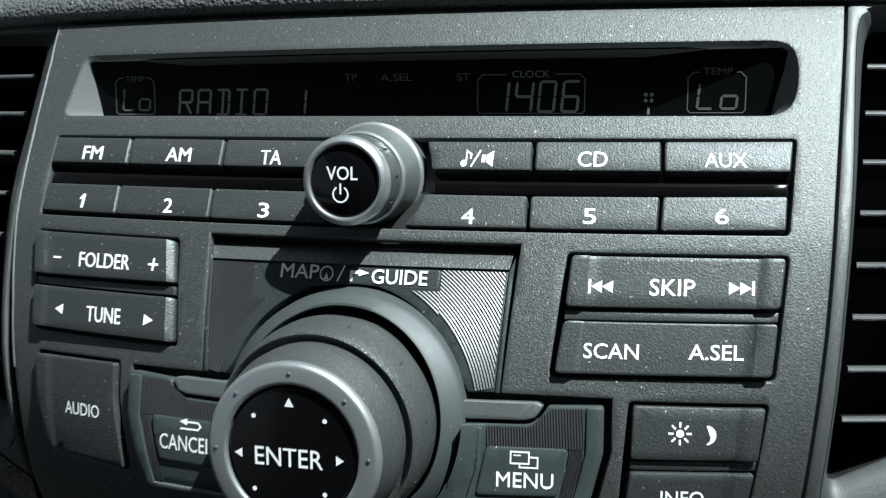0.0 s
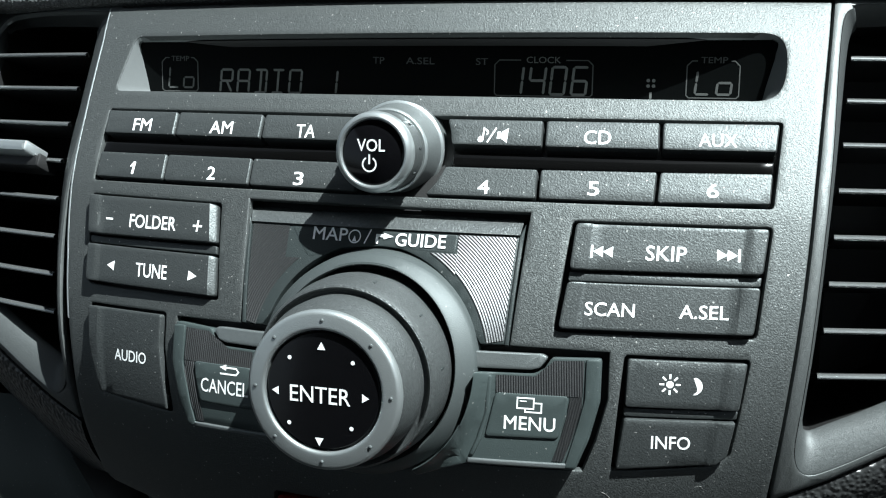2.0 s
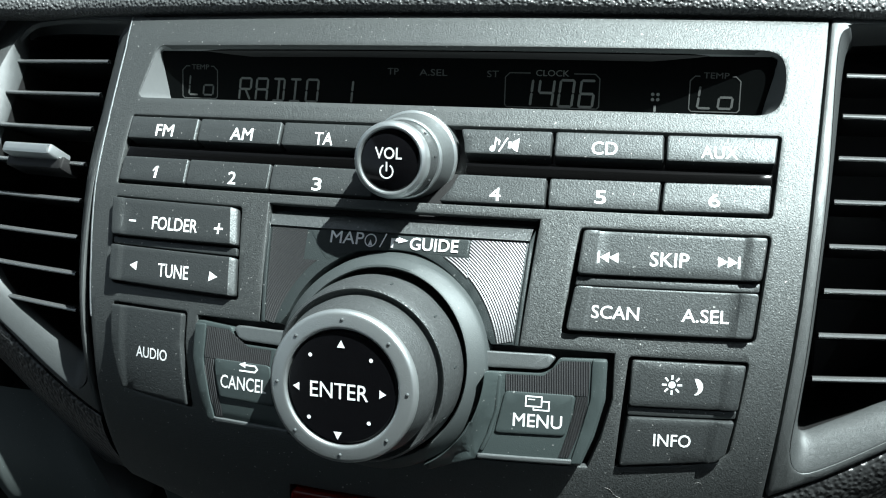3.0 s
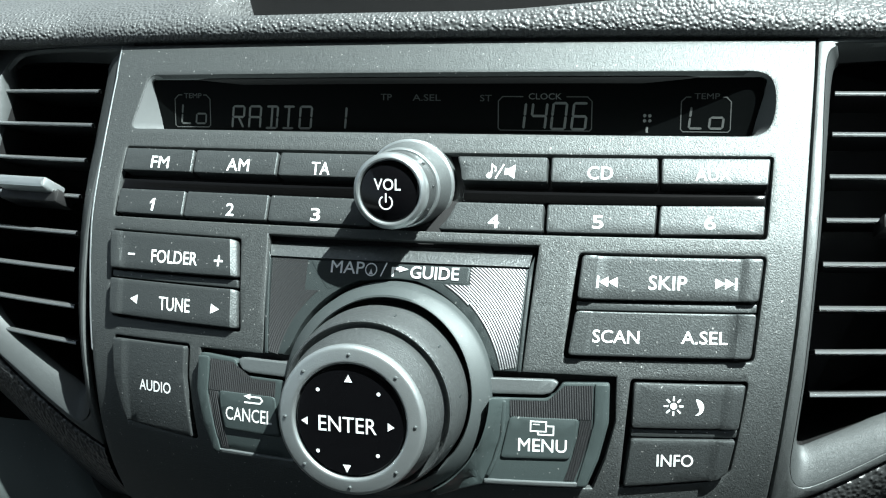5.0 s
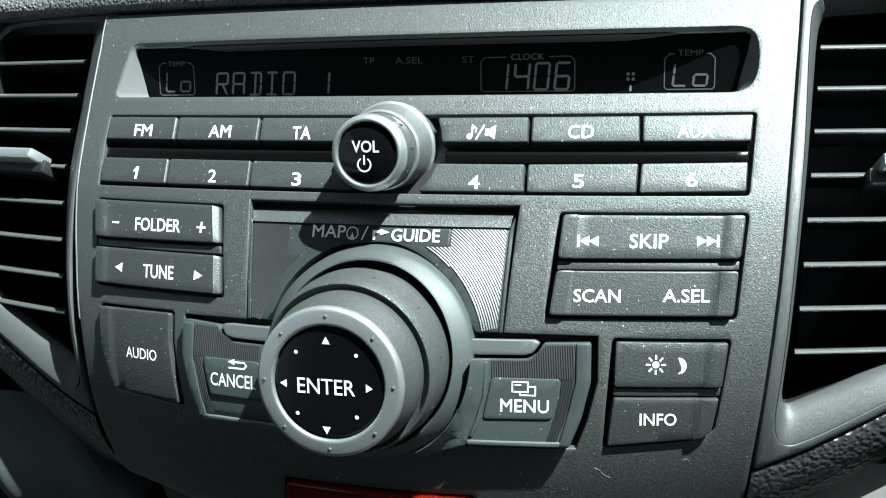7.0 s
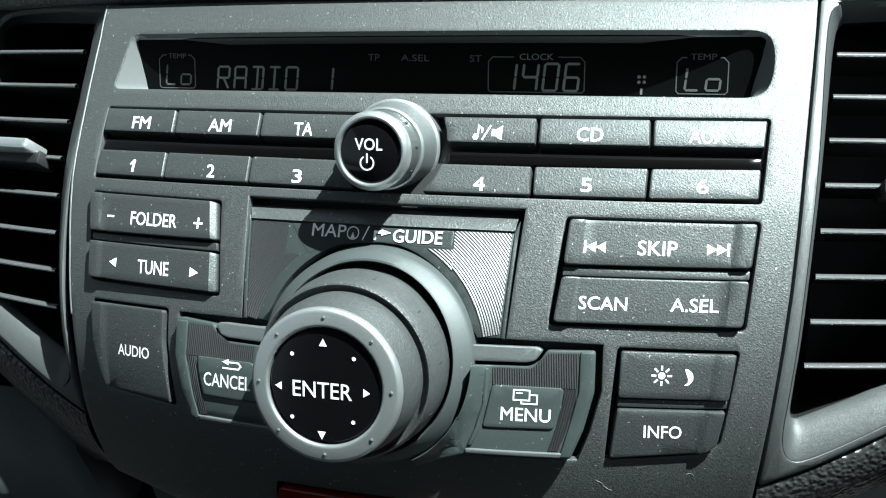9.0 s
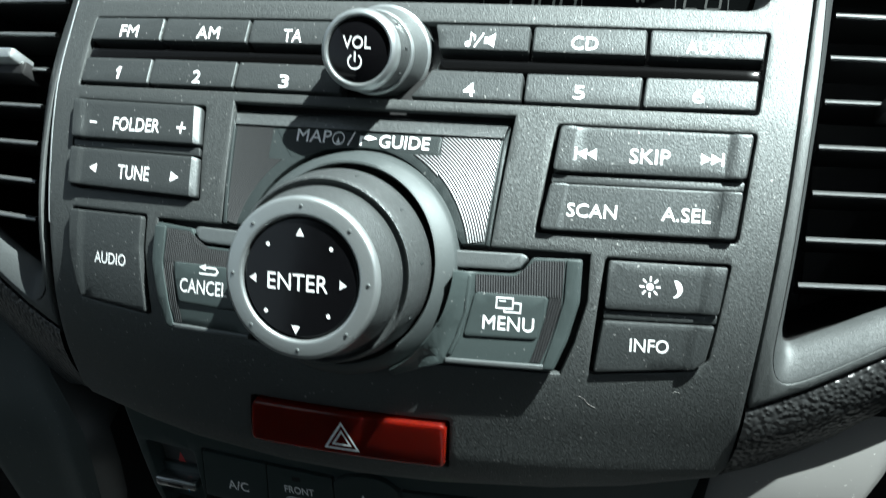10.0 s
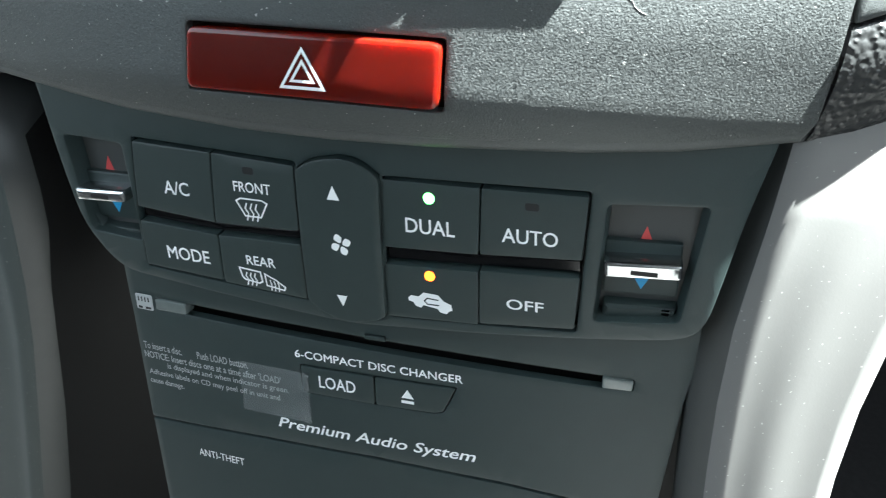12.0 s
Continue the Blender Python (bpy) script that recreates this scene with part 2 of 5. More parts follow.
def curved(points, per=5):
    """A closed smooth outline through the points."""
    out = []
    k = len(points)
    for i in range(k):
        p0, p1, p2, p3 = (Vector(points[j % k]) for j in (i - 1, i, i + 1, i + 2))
        for s in range(per):
            t = s / per
            out.append(tuple(0.5 * (2 * p1 + (p2 - p0) * t + (2 * p0 - 5 * p1 + 4 * p2 - p3) * t * t + (3 * p1 - p0 - 3 * p2 + p3) * t ** 3)))
    return out


def offset(loop, d):
    """The counter-clockwise outline moved inwards by d."""
    out = []
    k = len(loop)
    for i in range(k):
        a, b, c = (Vector(loop[j % k]) for j in (i - 1, i, i + 1))
        u, w = (b - a), (c - b)
        nu, nw = Vector((-u.y, u.x)).normalized(), Vector((-w.y, w.x)).normalized()
        m = (nu + nw)
        m = m.normalized() if m.length > 1e-6 else nu
        out.append(tuple(b + m * (d / max(0.4, m.dot(nu)))))
    return out


def mirror(points):
    return [(-x, z) for x, z in points][::-1]


def arc(cx, cz, r, a0, a1, n=16):
    return [(cx + r * math.cos(radians(a0 + (a1 - a0) * i / n)), cz + r * math.sin(radians(a0 + (a1 - a0) * i / n))) for i in range(n + 1)]


# ---------------------------------------------------------------- solids over a sheet
def slice_up(bm, step):
    """Cuts a flat mesh into cells, so that it can follow a curved sheet."""
    for axis in (0, 2):
        lo, hi = min(v.co[axis] for v in bm.verts), max(v.co[axis] for v in bm.verts)
        k = math.ceil((lo + 0.01) / step)
        no = Vector((1, 0, 0)) if axis == 0 else Vector((0, 0, 1))
        while k * step < hi - 0.01:
            co = Vector((0, 0, 0))
            co[axis] = k * step
            bmesh.ops.bisect_plane(bm, geom=bm.verts[:] + bm.edges[:] + bm.faces[:], plane_co=co, plane_no=no, dist=1e-4)
            k += 1


def laid(bm, at):
    for v in bm.verts:
        v.co = at(*v.co)
    return bm


def solid(loop, h0, h1, at, bevel=0.4, holes=(), step=4.0, cuts=(), tall=None):
    """A plate with an outline (x, z), from height h0 to h1 over a sheet, with rounded rims; holes go through it."""
    bm = bmesh.new()
    rim = []
    for i, one in enumerate([ccw(list(loop))] + [ccw(list(h)) for h in holes]):
        sign = 1 if i == 0 else -1
        rings = []
        for d, h in ((bevel, h1), (bevel * 0.3, h1 - bevel * 0.3), (0, h1 - bevel), (0, h0)):
            rings.append([bm.verts.new((x, h, z)) for x, z in offset(one, sign * d)])
        k = len(one)
        for a, b in zip(rings, rings[1:]):
            for j in range(k):
                bm.faces.new((a[j], a[(j + 1) % k], b[(j + 1) % k], b[j]))
        rim.append([bm.edges.get((rings[0][j], rings[0][(j + 1) % k])) for j in range(k)])
    bmesh.ops.triangle_fill(bm, edges=[e for r in rim for e in r], use_beauty=True)
    slice_up(bm, step)
    for x, z, nx, nz in cuts:
        bmesh.ops.bisect_plane(bm, geom=bm.verts[:] + bm.edges[:] + bm.faces[:], plane_co=(x, 0, z), plane_no=(nx, 0, nz), dist=1e-4)
    if tall:
        for v in bm.verts:
            if v.co.y > h0 + 0.1:
                v.co.y += tall(v.co.x, v.co.z)
    return laid(bm, at)


def ribbed(loop, h, at, way, pitch, depth):
    """Fine parallel ribs inside an outline, across the direction way (degrees)."""
    bm = bmesh.new()
    vs = [bm.verts.new((x, h, z)) for x, z in loop]
    f = bm.faces.new(vs)
    bmesh.ops.triangulate(bm, faces=[f])
    d = Vector((math.cos(radians(way)), 0, math.sin(radians(way))))
    lo, hi = min(v.co.dot(d) for v in bm.verts), max(v.co.dot(d) for v in bm.verts)
    k = math.ceil(lo / (pitch / 2))
    while k * pitch / 2 < hi:
        bmesh.ops.bisect_plane(bm, geom=bm.verts[:] + bm.edges[:] + bm.faces[:], plane_co=d * (k * pitch / 2), plane_no=d, dist=1e-4)
        k += 1
    for v in bm.verts:
        s = v.co.dot(d) / pitch
        v.co.y += depth * (1 - 2 * abs(s - math.floor(s) - 0.5))
    return laid(bm, at)


def ringed(centre, r0, r1, lines, h, at, pitch, depth):
    """Fine ribs that run in circles round a centre, kept inside straight lines (a point and the outward way each)."""
    bm = bmesh.new()
    k = int((r1 - r0) / (pitch / 2))
    rows = []
    for i in range(k + 1):
        r = r0 + i * pitch / 2
        rows.append([bm.verts.new((centre[0] + r * math.cos(radians(a * 1.5)), h + depth * (i % 2), centre[1] + r * math.sin(radians(a * 1.5)))) for a in range(8, 113)])
    for a, c in zip(rows, rows[1:]):
        for i in range(len(a) - 1):
            bm.faces.new((a[i], a[i + 1], c[i + 1], c[i]))
    for x, z, nx, nz in lines:
        bmesh.ops.bisect_plane(bm, geom=bm.verts[:] + bm.edges[:] + bm.faces[:], plane_co=(x, 0, z), plane_no=(nx, 0, nz), clear_outer=True, dist=1e-4)
    return laid(bm, at)


def polys(loops, h, at, step=4.0):
    """Several flat shapes as one print."""
    bm = bmesh.new()
    for loop in loops:
        f = bm.faces.new([bm.verts.new((x, h, z)) for x, z in loop])
        bmesh.ops.triangulate(bm, faces=[f])
    slice_up(bm, step)
    return laid(bm, at)


def stroke(points, w, closed=False):
    """A flat ribbon of width w along a line, as loops that share their corners."""
    pts = [Vector(p) for p in points]
    pts = [p for i, p in enumerate(pts) if i == 0 or (p - pts[i - 1]).length > 1e-6]
    k = len(pts)
    rails = []
    for i, p in enumerate(pts):
        before = (p - pts[i - 1]).normalized() if closed or i else None
        after = (pts[(i + 1) % k] - p).normalized() if closed or i < k - 1 else None
        u, v = before or after, after or before
        nu, nv = Vector((-u.y, u.x)), Vector((-v.y, v.x))
        m = (nu + nv).normalized() if (nu + nv).length > 1e-6 else nu
        m = m * (w / 2 / max(0.5, m.dot(nu)))
        if before is None:
            p = p - v * (w * 0.35)
        if after is None:
            p = p + u * (w * 0.35)
        rails.append((tuple(p - m), tuple(p + m)))
    pairs = list(zip(rails, rails[1:])) + ([(rails[-1], rails[0])] if closed else [])
    return [[a[0], b[0], b[1], a[1]] for a, b in pairs]


def turned(profile, cx, cz, n=72, y0=0.0):
    """A body turned about an axis along y through (cx, cz): profile rows of (radius, y) in millimetres."""
    bm = bmesh.new()
    rings = []
    for r, y in profile:
        if r < 1e-6:
            rings.append([bm.verts.new(plain(cx, y, cz))])
        else:
            rings.append([bm.verts.new(plain(cx + r * math.cos(2 * math.pi * i / n), y, cz + r * math.sin(2 * math.pi * i / n))) for i in range(n)])
    for a, b in zip(rings, rings[1:]):
        for i in range(n):
            j = (i + 1) % n
            if len(a) == 1:
                bm.faces.new((a[0], b[i], b[j]))
            elif len(b) == 1:
                bm.faces.new((a[i], a[j], b[0]))
            else:
                bm.faces.new((a[i], a[j], b[j], b[i]))
    return bm


def bridged(loops):
    """Quads between loops of points in metres that have as many points each."""
    bm = bmesh.new()
    rings = [[bm.verts.new(p) for p in loop] for loop in loops]
    for a, b in zip(rings, rings[1:]):
        for i in range(len(a)):
            j = (i + 1) % len(a)
            bm.faces.new((a[i], a[j], b[j], b[i]))
    return bm


def grid(rows):
    """A sheet through rows of points in metres."""
    bm = bmesh.new()
    vs = [[bm.verts.new(p) for p in row] for row in rows]
    for a, b in zip(vs, vs[1:]):
        for i in range(len(a) - 1):
            bm.faces.new((a[i], a[i + 1], b[i + 1], b[i]))
    return bm


# ---------------------------------------------------------------- lettering
LETTERS = {}


def swollen(vs, fs, d):
    """Flat outlines grown outwards by d."""
    sides = {}
    for f in fs:
        for a, b in zip(f, f[1:] + f[:1]):
            sides.setdefault(frozenset((a, b)), []).append(f)
    push = [Vector((0, 0)) for _ in vs]
    for ends, some in sides.items():
        if len(some) == 1:
            a, b = ends
            u = Vector(vs[b]) - Vector(vs[a])
            if u.length < 1e-9:
                continue
            m = Vector((-u.y, u.x)).normalized()
            inner = sum((Vector(vs[i]) for i in some[0]), Vector((0, 0))) / len(some[0])
            m = -m if m.dot(inner - Vector(vs[a])) > 0 else m
            push[a] += m
            push[b] += m
    out = []
    for v, p in zip(vs, push):
        k = p.length
        out.append((v[0] + p.x / k * d * min(1.5, 2 / k), v[1] + p.y / k * d * min(1.5, 2 / k)) if k > 1e-6 else v)
    return out


def lettering(text, weight):
    """The outline mesh of a text in the built-in font, in a unit box, as one set of points and faces for each letter."""
    key = (text, weight)
    if key not in LETTERS:
        cu = bpy.data.curves.new("text", "FONT")
        cu.body, cu.resolution_u = text, 3
        ob = new("text", cu)
        dg = bpy.context.evaluated_depsgraph_get()
        me = ob.evaluated_get(dg).to_mesh()
        vs = [(v.co.x, v.co.y) for v in me.vertices]
        fs = [tuple(p.vertices) for p in me.polygons]
        ob.evaluated_get(dg).to_mesh_clear()
        bpy.data.objects.remove(ob)
        bpy.data.curves.remove(cu)
        vs = swollen(vs, fs, weight)
        xs, ys = [v[0] for v in vs], [v[1] for v in vs]
        w, h = max(xs) - min(xs), max(ys) - min(ys)
        vs = [((x - min(xs)) / w, (y - min(ys)) / h) for x, y in vs]
        root = list(range(len(vs)))

        def top(i):
            while root[i] != i:
                i = root[i]
            return i
        for f in fs:
            for i in f[1:]:
                root[top(i)] = top(f[0])
        spans = {}
        for f in fs:
            spans.setdefault(top(f[0]), []).append(f)
        groups = []
        for some in sorted(spans.values(), key=lambda q: min(vs[i][0] for f in q for i in f)):
            lo, hi = min(vs[i][0] for f in some for i in f), max(vs[i][0] for f in some for i in f)
            if groups and min(hi, groups[-1][1]) - lo > 0.55 * min(hi - lo, groups[-1][1] - groups[-1][0]):
                g = groups[-1]
                groups[-1] = (g[0], max(hi, g[1]), g[2] + some)
            else:
                groups.append((lo, hi, some))
        LETTERS[key] = (vs, [g[2] for g in groups])
    return LETTERS[key]


def words(text, cx, cz, w, tall, h, at, weight=0.012, shear=0.0, turn=0.0):
    """Text centred on (cx, cz), w wide and tall high, laid at height h over a sheet: one mesh for each letter."""
    vs, groups = lettering(text, 0.004 + 0.9 * weight)
    c, s = math.cos(radians(turn)), math.sin(radians(turn))
    made = []
    for faces in groups:
        bm = bmesh.new()
        used = {}
        for f in faces:
            for i in f:
                if i not in used:
                    x, z = (vs[i][0] - 0.5) * w + (vs[i][1] - 0.5) * tall * shear, (vs[i][1] - 0.5) * tall
                    used[i] = bm.verts.new((cx + c * x - s * z, h, cz + s * x + c * z))
            try:
                bm.faces.new([used[i] for i in f])
            except ValueError:
                pass
        made.append(laid(bm, at))
    return made


def printed(made, mat, parent):
    """Links a print: one part for a sign, one for each letter of a word."""
    for bm in made if isinstance(made, list) else [made]:
        part("letter" if isinstance(made, list) else "sign", bm, mat, parent)


def small_print(made, mat, parent):
    """A line of print too small to tell its letters apart, as one part."""
    whole = bmesh.new()
    for bm in made:
        me = bpy.data.meshes.new("line")
        bm.to_mesh(me)
        bm.free()
        whole.from_mesh(me)
        bpy.data.meshes.remove(me)
    tagged(part("small_print", whole, mat, parent), kind="stuff")


SEG = {"a": ((0, 1), (1, 1)), "b": ((1, 1), (1, 0.5)), "c": ((1, 0.5), (1, 0)), "d": ((0, 0), (1, 0)), "e": ((0, 0), (0, 0.5)), "f": ((0, 0.5), (0, 1)),
       "g": ((0, 0.5), (1, 0.5)), "m": ((0.5, 0.5), (1, 0)), "i": ((0.5, 0), (0.5, 1)), "h": ((0, 0.5), (0.5, 0.5))}
CHARS = {"R": "abefgm", "A": "abcefg", "D": "abcdi", "I": "adi", "O": "abcdef", "1": "bc", "4": "bcfg", "0": "abcdef", "6": "acdefg", "L": "def", "o": "cdeg", " ": ""}


def segments(text, x0, x1, z0, z1, w, slant=0.10, gap=0.34):
    """Display characters made of bars, as loops."""
    out = []
    k = len(text)
    cell = (x1 - x0) / (k - gap)
    for i, ch in enumerate(text):
        for s in CHARS[ch]:
            (ax, az), (bx, bz) = SEG[s]
            q = []
            for u, v in ((ax, az), (bx, bz)):
                z = z0 + v * (z1 - z0)
                q.append(Vector((x0 + cell * (i + u * (1 - gap)) + slant * (z - z0), z)))
            d = (q[1] - q[0])
            q = [q[0] + d.normalized() * 0.45, q[1] - d.normalized() * 0.45]
            m = Vector((-d.y, d.x)).normalized() * (w / 2)
            e = d.normalized() * (w / 2)
            out.append([tuple(q[0] - e), tuple(q[0] - m), tuple(q[1] - m), tuple(q[1] + e), tuple(q[1] + m), tuple(q[0] + m)])
    return out


def triangle(cx, cz, w, tall, way):
    """way: up, down, left or right."""
    a, b = w / 2, tall / 2
    return {"up": [(cx - a, cz - b), (cx + a, cz - b), (cx, cz + b)], "down": [(cx - a, cz + b), (cx, cz - b), (cx + a, cz + b)],
            "left": [(cx - a, cz), (cx + a, cz - b), (cx + a, cz + b)], "right": [(cx + a, cz), (cx - a, cz + b), (cx - a, cz - b)]}[way]


def box(x0, x1, z0, z1):
    return [(x0, z0), (x1, z0), (x1, z1), (x0, z1)]


def disc(cx, cz, r, n=20):
    return arc(cx, cz, r, 0, 360, n)[:-1]

# ================================================================ the audio panel
LEFT_SEAM = [(-138.8, 40), (-134.9, 27), (-132.2, 12), (-129.7, -3), (-127.8, -17), (-126.0, -29), (-124.1, -41), (-122.4, -51), (-121.2, -61), (-119.8, -73), (-118.5, -86),
             (-118.0, -99), (-117.8, -109), (-117.4, -123), (-116.4, -133)]
RIGHT_SEAM = [(116.4, -133), (118.4, -123), (119.8, -110), (122.4, -88), (124.6, -67), (126.2, -50), (127.4, -33), (128.3, -18), (129.4, -2), (130.7, 16), (131.5, 27), (132.3, 40)]
BOTTOM = [(-113.5, -136.6), (-84, -140.5), (-63, -143.2), (-26, -145.6), (0, -146), (26, -145.6), (63, -143.8), (86, -141.5), (113.5, -136.9)]
FASCIA = LEFT_SEAM + BOTTOM + RIGHT_SEAM
DISPLAY_HOLE = rounded([(-119.6, 7.4), (112.0, 7.4), (116.6, 9.4), (118.6, 14.5), (118.9, 22.0), (117.4, 27.0), (113.5, 29.0), (-118.3, 27.8)], 3.0, 4)
ROWS_HOLE = rounded([(-118.8, 0.7), (118.4, 0.9), (116.6, -24.5), (-116.4, -24.4)], 1.2, 3)
FOLDER_HOLE = rounded([(-115.4, -29.0), (-60.1, -29.4), (-55.9, -60.4), (-111.0, -59.6)], 1.4, 3)
SKIP_HOLE = rounded([(58.4, -29.6), (116.8, -29.7), (113.8, -61.8), (55.4, -61.8)], 1.6, 3)
INFO_HOLE = rounded([(76.7, -67.5), (112.6, -67.7), (110.0, -86), (108.2, -97.0), (104.5, -100.2), (74.2, -102.9)], 1.4, 3)
AUDIO_HOLE = rounded([(-109.3, -66.1), (-75.8, -66.0), (-75.6, -77), (-72.2, -99.4), (-104.0, -97.2), (-108.2, -80)], 1.4, 3)
KNOB = (-1.6, -74.5)
CENTRE_HOLE = [(-49.6, -27.6), (45.4, -27.8), (42.8, -66.6), (72.3, -67.0), (72.6, -81), (69.6, -93.6), (66.0, -103.4), (33, -103.4)] + \
    arc(*KNOB, 34.2, -60, -120, 14) + [(-36, -102.2), (-65.2, -101.2), (-69.8, -86), (-71.4, -66.8), (-46.2, -66.6)]
HAZARD_HOLE = rounded([(-34.4, -121.6), (33.0, -121.9), (32.0, -138.9), (-36.2, -138.3)], 1.2, 3)

audio = thing("audio_control_panel", (0, -20, -50), "dark grey metallic car radio panel with push buttons and two knobs", "car radio")
part("fascia", solid(FASCIA, -2.6, 0, upper, 0.45, [DISPLAY_HOLE, ROWS_HOLE, FOLDER_HOLE, SKIP_HOLE, INFO_HOLE, AUDIO_HOLE, CENTRE_HOLE, HAZARD_HOLE], 2.5),
     PAINT, audio, "grained dark grey metallic fascia")
# The glint along the left edge is put in as a thin satin bead.
glint_line = [(x + 0.35, z) for x, z in LEFT_SEAM[:10]]
part("edge_bead", solid(glint_line + [(x - 0.75, z) for x, z in reversed(glint_line)], -2.0, 0.12, upper, 0.3), SATIN, audio, "satin bead in place of the glint on the fascia's edge")
part("backing", solid(offset(ccw(FASCIA), 1.5), -9, -5.2, upper, 0.2, [offset(DISPLAY_HOLE, -1.2)], 8.0), BLACK, audio, "black backing behind the button gaps")
# the rolled lower lip that turns in under the panel
lip = []
edge = [p for p in LEFT_SEAM[-2:]] + BOTTOM + [p for p in RIGHT_SEAM[:2]]
for dy, dz, sc in ((0, 0.25, 1.0), (1.2, -1.3, 0.998), (4.0, -2.2, 0.995), (9, -1.9, 1.02), (30, 3.0, 1.04)):
    lip.append([upper(x, -0.3, z) + Vector((0, dy, dz)) / 1000 for x, z in ((x * sc, z) for x, z in edge)])
part("lower_lip", grid(lip), SILVER, audio, "rounded lower lip of the panel")


def button(outline, parent, prints=(), h=1.0, at=upper, mat=BUTTON, r=0.9, label="", bevel=0.5, name="button", h0=-4.5, print_mat=WHITE, ends=None, chamfer=0.55):
    """A push button with its printed legend. prints: functions that make one legend each at a height."""
    (ax, az), (bx, bz), (cx, cz), (dx, dz) = outline[1], outline[2], outline[0], outline[-1]
    lean, slant = (bx - ax) / (bz - az), (dx - cx) / (dz - cz)
    cuts = [(ax - chamfer, az, 1, -lean)] if chamfer else []
    wl, wr, rise = ends[:3] if ends else (0, 0, 0)
    if wl:
        cuts += [(cx + wl - 1.0, cz, 1, -slant), (cx + wl, cz, 1, -slant)]
    if wr:
        cuts += [(ax - wr, az, 1, -lean), (ax - wr + 1.0, az, 1, -lean)]

    def tall(x, z):
        """The outer edge of the key is chamfered, and its ends stand up as finger grips."""
        right, left = ax + lean * (z - az) - x, x - (cx + slant * (z - cz))
        d = -0.9 * max(0, chamfer - right) if chamfer else 0
        if wl:
            d += rise * min(1, max(0, wl - left))
        if wr:
            d += rise * min(1, max(0, wr - right))
        return d
    b = part(name, solid(rounded(outline, r, 3), h0, h, at, bevel, cuts=cuts, tall=tall), mat, parent, label)
    for make in prints:
        printed(make(h + 0.06), print_mat, b)
    return b


def says(text, cx, cz, w, tall, at=upper, weight=0.006, shear=0.0, turn=0.0):
    return lambda h: words(text, cx, cz, w, tall, h, at, weight, shear, turn)


def shows(loops, at=upper):
    return lambda h: polys(loops, h, at)


def each(loops, at=upper):
    """One sign for each shape."""
    return [lambda h, q=q: polys([q], h, at) for q in loops]


NOTE = [disc(26.5, -6.7, 0.95, 12), *stroke([(27.15, -6.6), (27.15, -3.3), (28.5, -4.2), (28.4, -5.2)], 0.5), *stroke([(28.8, -7.5), (31.0, -3.2)], 0.5),
        box(31.6, 32.7, -6.4, -4.3), [(33.0, -4.3), (33.0, -6.4), (35.0, -7.6), (35.0, -3.1)]]
button([(-117.7, -0.3), (-86.6, -0.35), (-85.9, -8.3), (-117.0, -8.3)], audio, [says("FM", -100.4, -5.2, 8.0, 4.2, shear=-0.13)], label="dark grey button marked FM")
button([(-85.7, -0.35), (-51.5, -0.45), (-51.0, -8.35), (-85.0, -8.3)], audio, [says("AM", -66.8, -5.3, 9.2, 4.2, shear=-0.13)], label="dark grey button marked AM")
button([(-50.6, -0.45), (-12.0, -0.5), (-12.0, -8.4), (-50.1, -8.35)], audio, [says("TA", -34.0, -5.7, 7.0, 4.2, shear=-0.12)], label="dark grey button marked TA")
button([(14.7, -0.5), (45.7, -0.45), (46.2, -8.4), (17.3, -8.4), (16.4, -4.5)], audio, [shows(NOTE[:-3]), *each(NOTE[-3:])], label="dark grey button with a note and speaker sign")
button([(46.7, -0.45), (81.7, -0.35), (82.1, -8.4), (47.2, -8.4)], audio, [says("CD", 63.1, -5.3, 8.3, 4.2, shear=-0.06)], label="dark grey button marked CD")
button([(82.6, -0.35), (117.4, -0.2), (116.7, -8.4), (83.0, -8.4)], audio, [says("AUX", 99.3, -5.4, 11.4, 3.9, shear=-0.04)], label="dark grey button marked AUX")
button([(-115.6, -14.9), (-86.0, -14.9), (-85.4, -23.4), (-115.0, -23.3)], audio, [shows([box(-99.3, -98.3, -22.2, -18.0), [(-99.3, -18.0), (-100.3, -19.3), (-100.3, -19.9), (-99.3, -19.2)]])], label="dark grey button marked 1")
button([(-85.4, -14.9), (-51.6, -15.0), (-51.1, -23.5), (-84.8, -23.4)], audio, [says("2", -66.0, -20.5, 3.2, 4.2, shear=-0.12)], label="dark grey button marked 2")
button([(-51.0, -15.0), (-12.0, -15.2), (-12.0, -23.8), (-50.5, -23.5)], audio, [says("3", -32.7, -20.9, 3.6, 4.2, shear=-0.11)], label="dark grey button marked 3")
button([(16.7, -15.2), (46.0, -15.3), (46.4, -23.9), (11.4, -23.9), (14.6, -20.0)], audio, [says("4", 29.8, -21.1, 3.7, 4.1, shear=-0.09)], label="dark grey button marked 4")
button([(46.9, -15.3), (82.2, -15.1), (82.0, -23.9), (47.3, -23.9)], audio, [says("5", 63.6, -20.5, 3.6, 4.1, shear=-0.07)], label="dark grey button marked 5")
button([(83.0, -15.1), (116.0, -14.8), (115.6, -23.5), (82.8, -23.9)], audio, [says("6", 98.7, -20.1, 3.6, 4.1, shear=-0.05)], label="dark grey button marked 6")
for sgn in (-1, 1):
    a, b = (-116.6, -13.0) if sgn < 0 else (17.9, 116.4)
    part("disc_slot_bar", solid(box(a, b, -14.4, -10.6), -5.0, -0.7, upper, 0.7), BAR, audio, "black bar between the button rows")

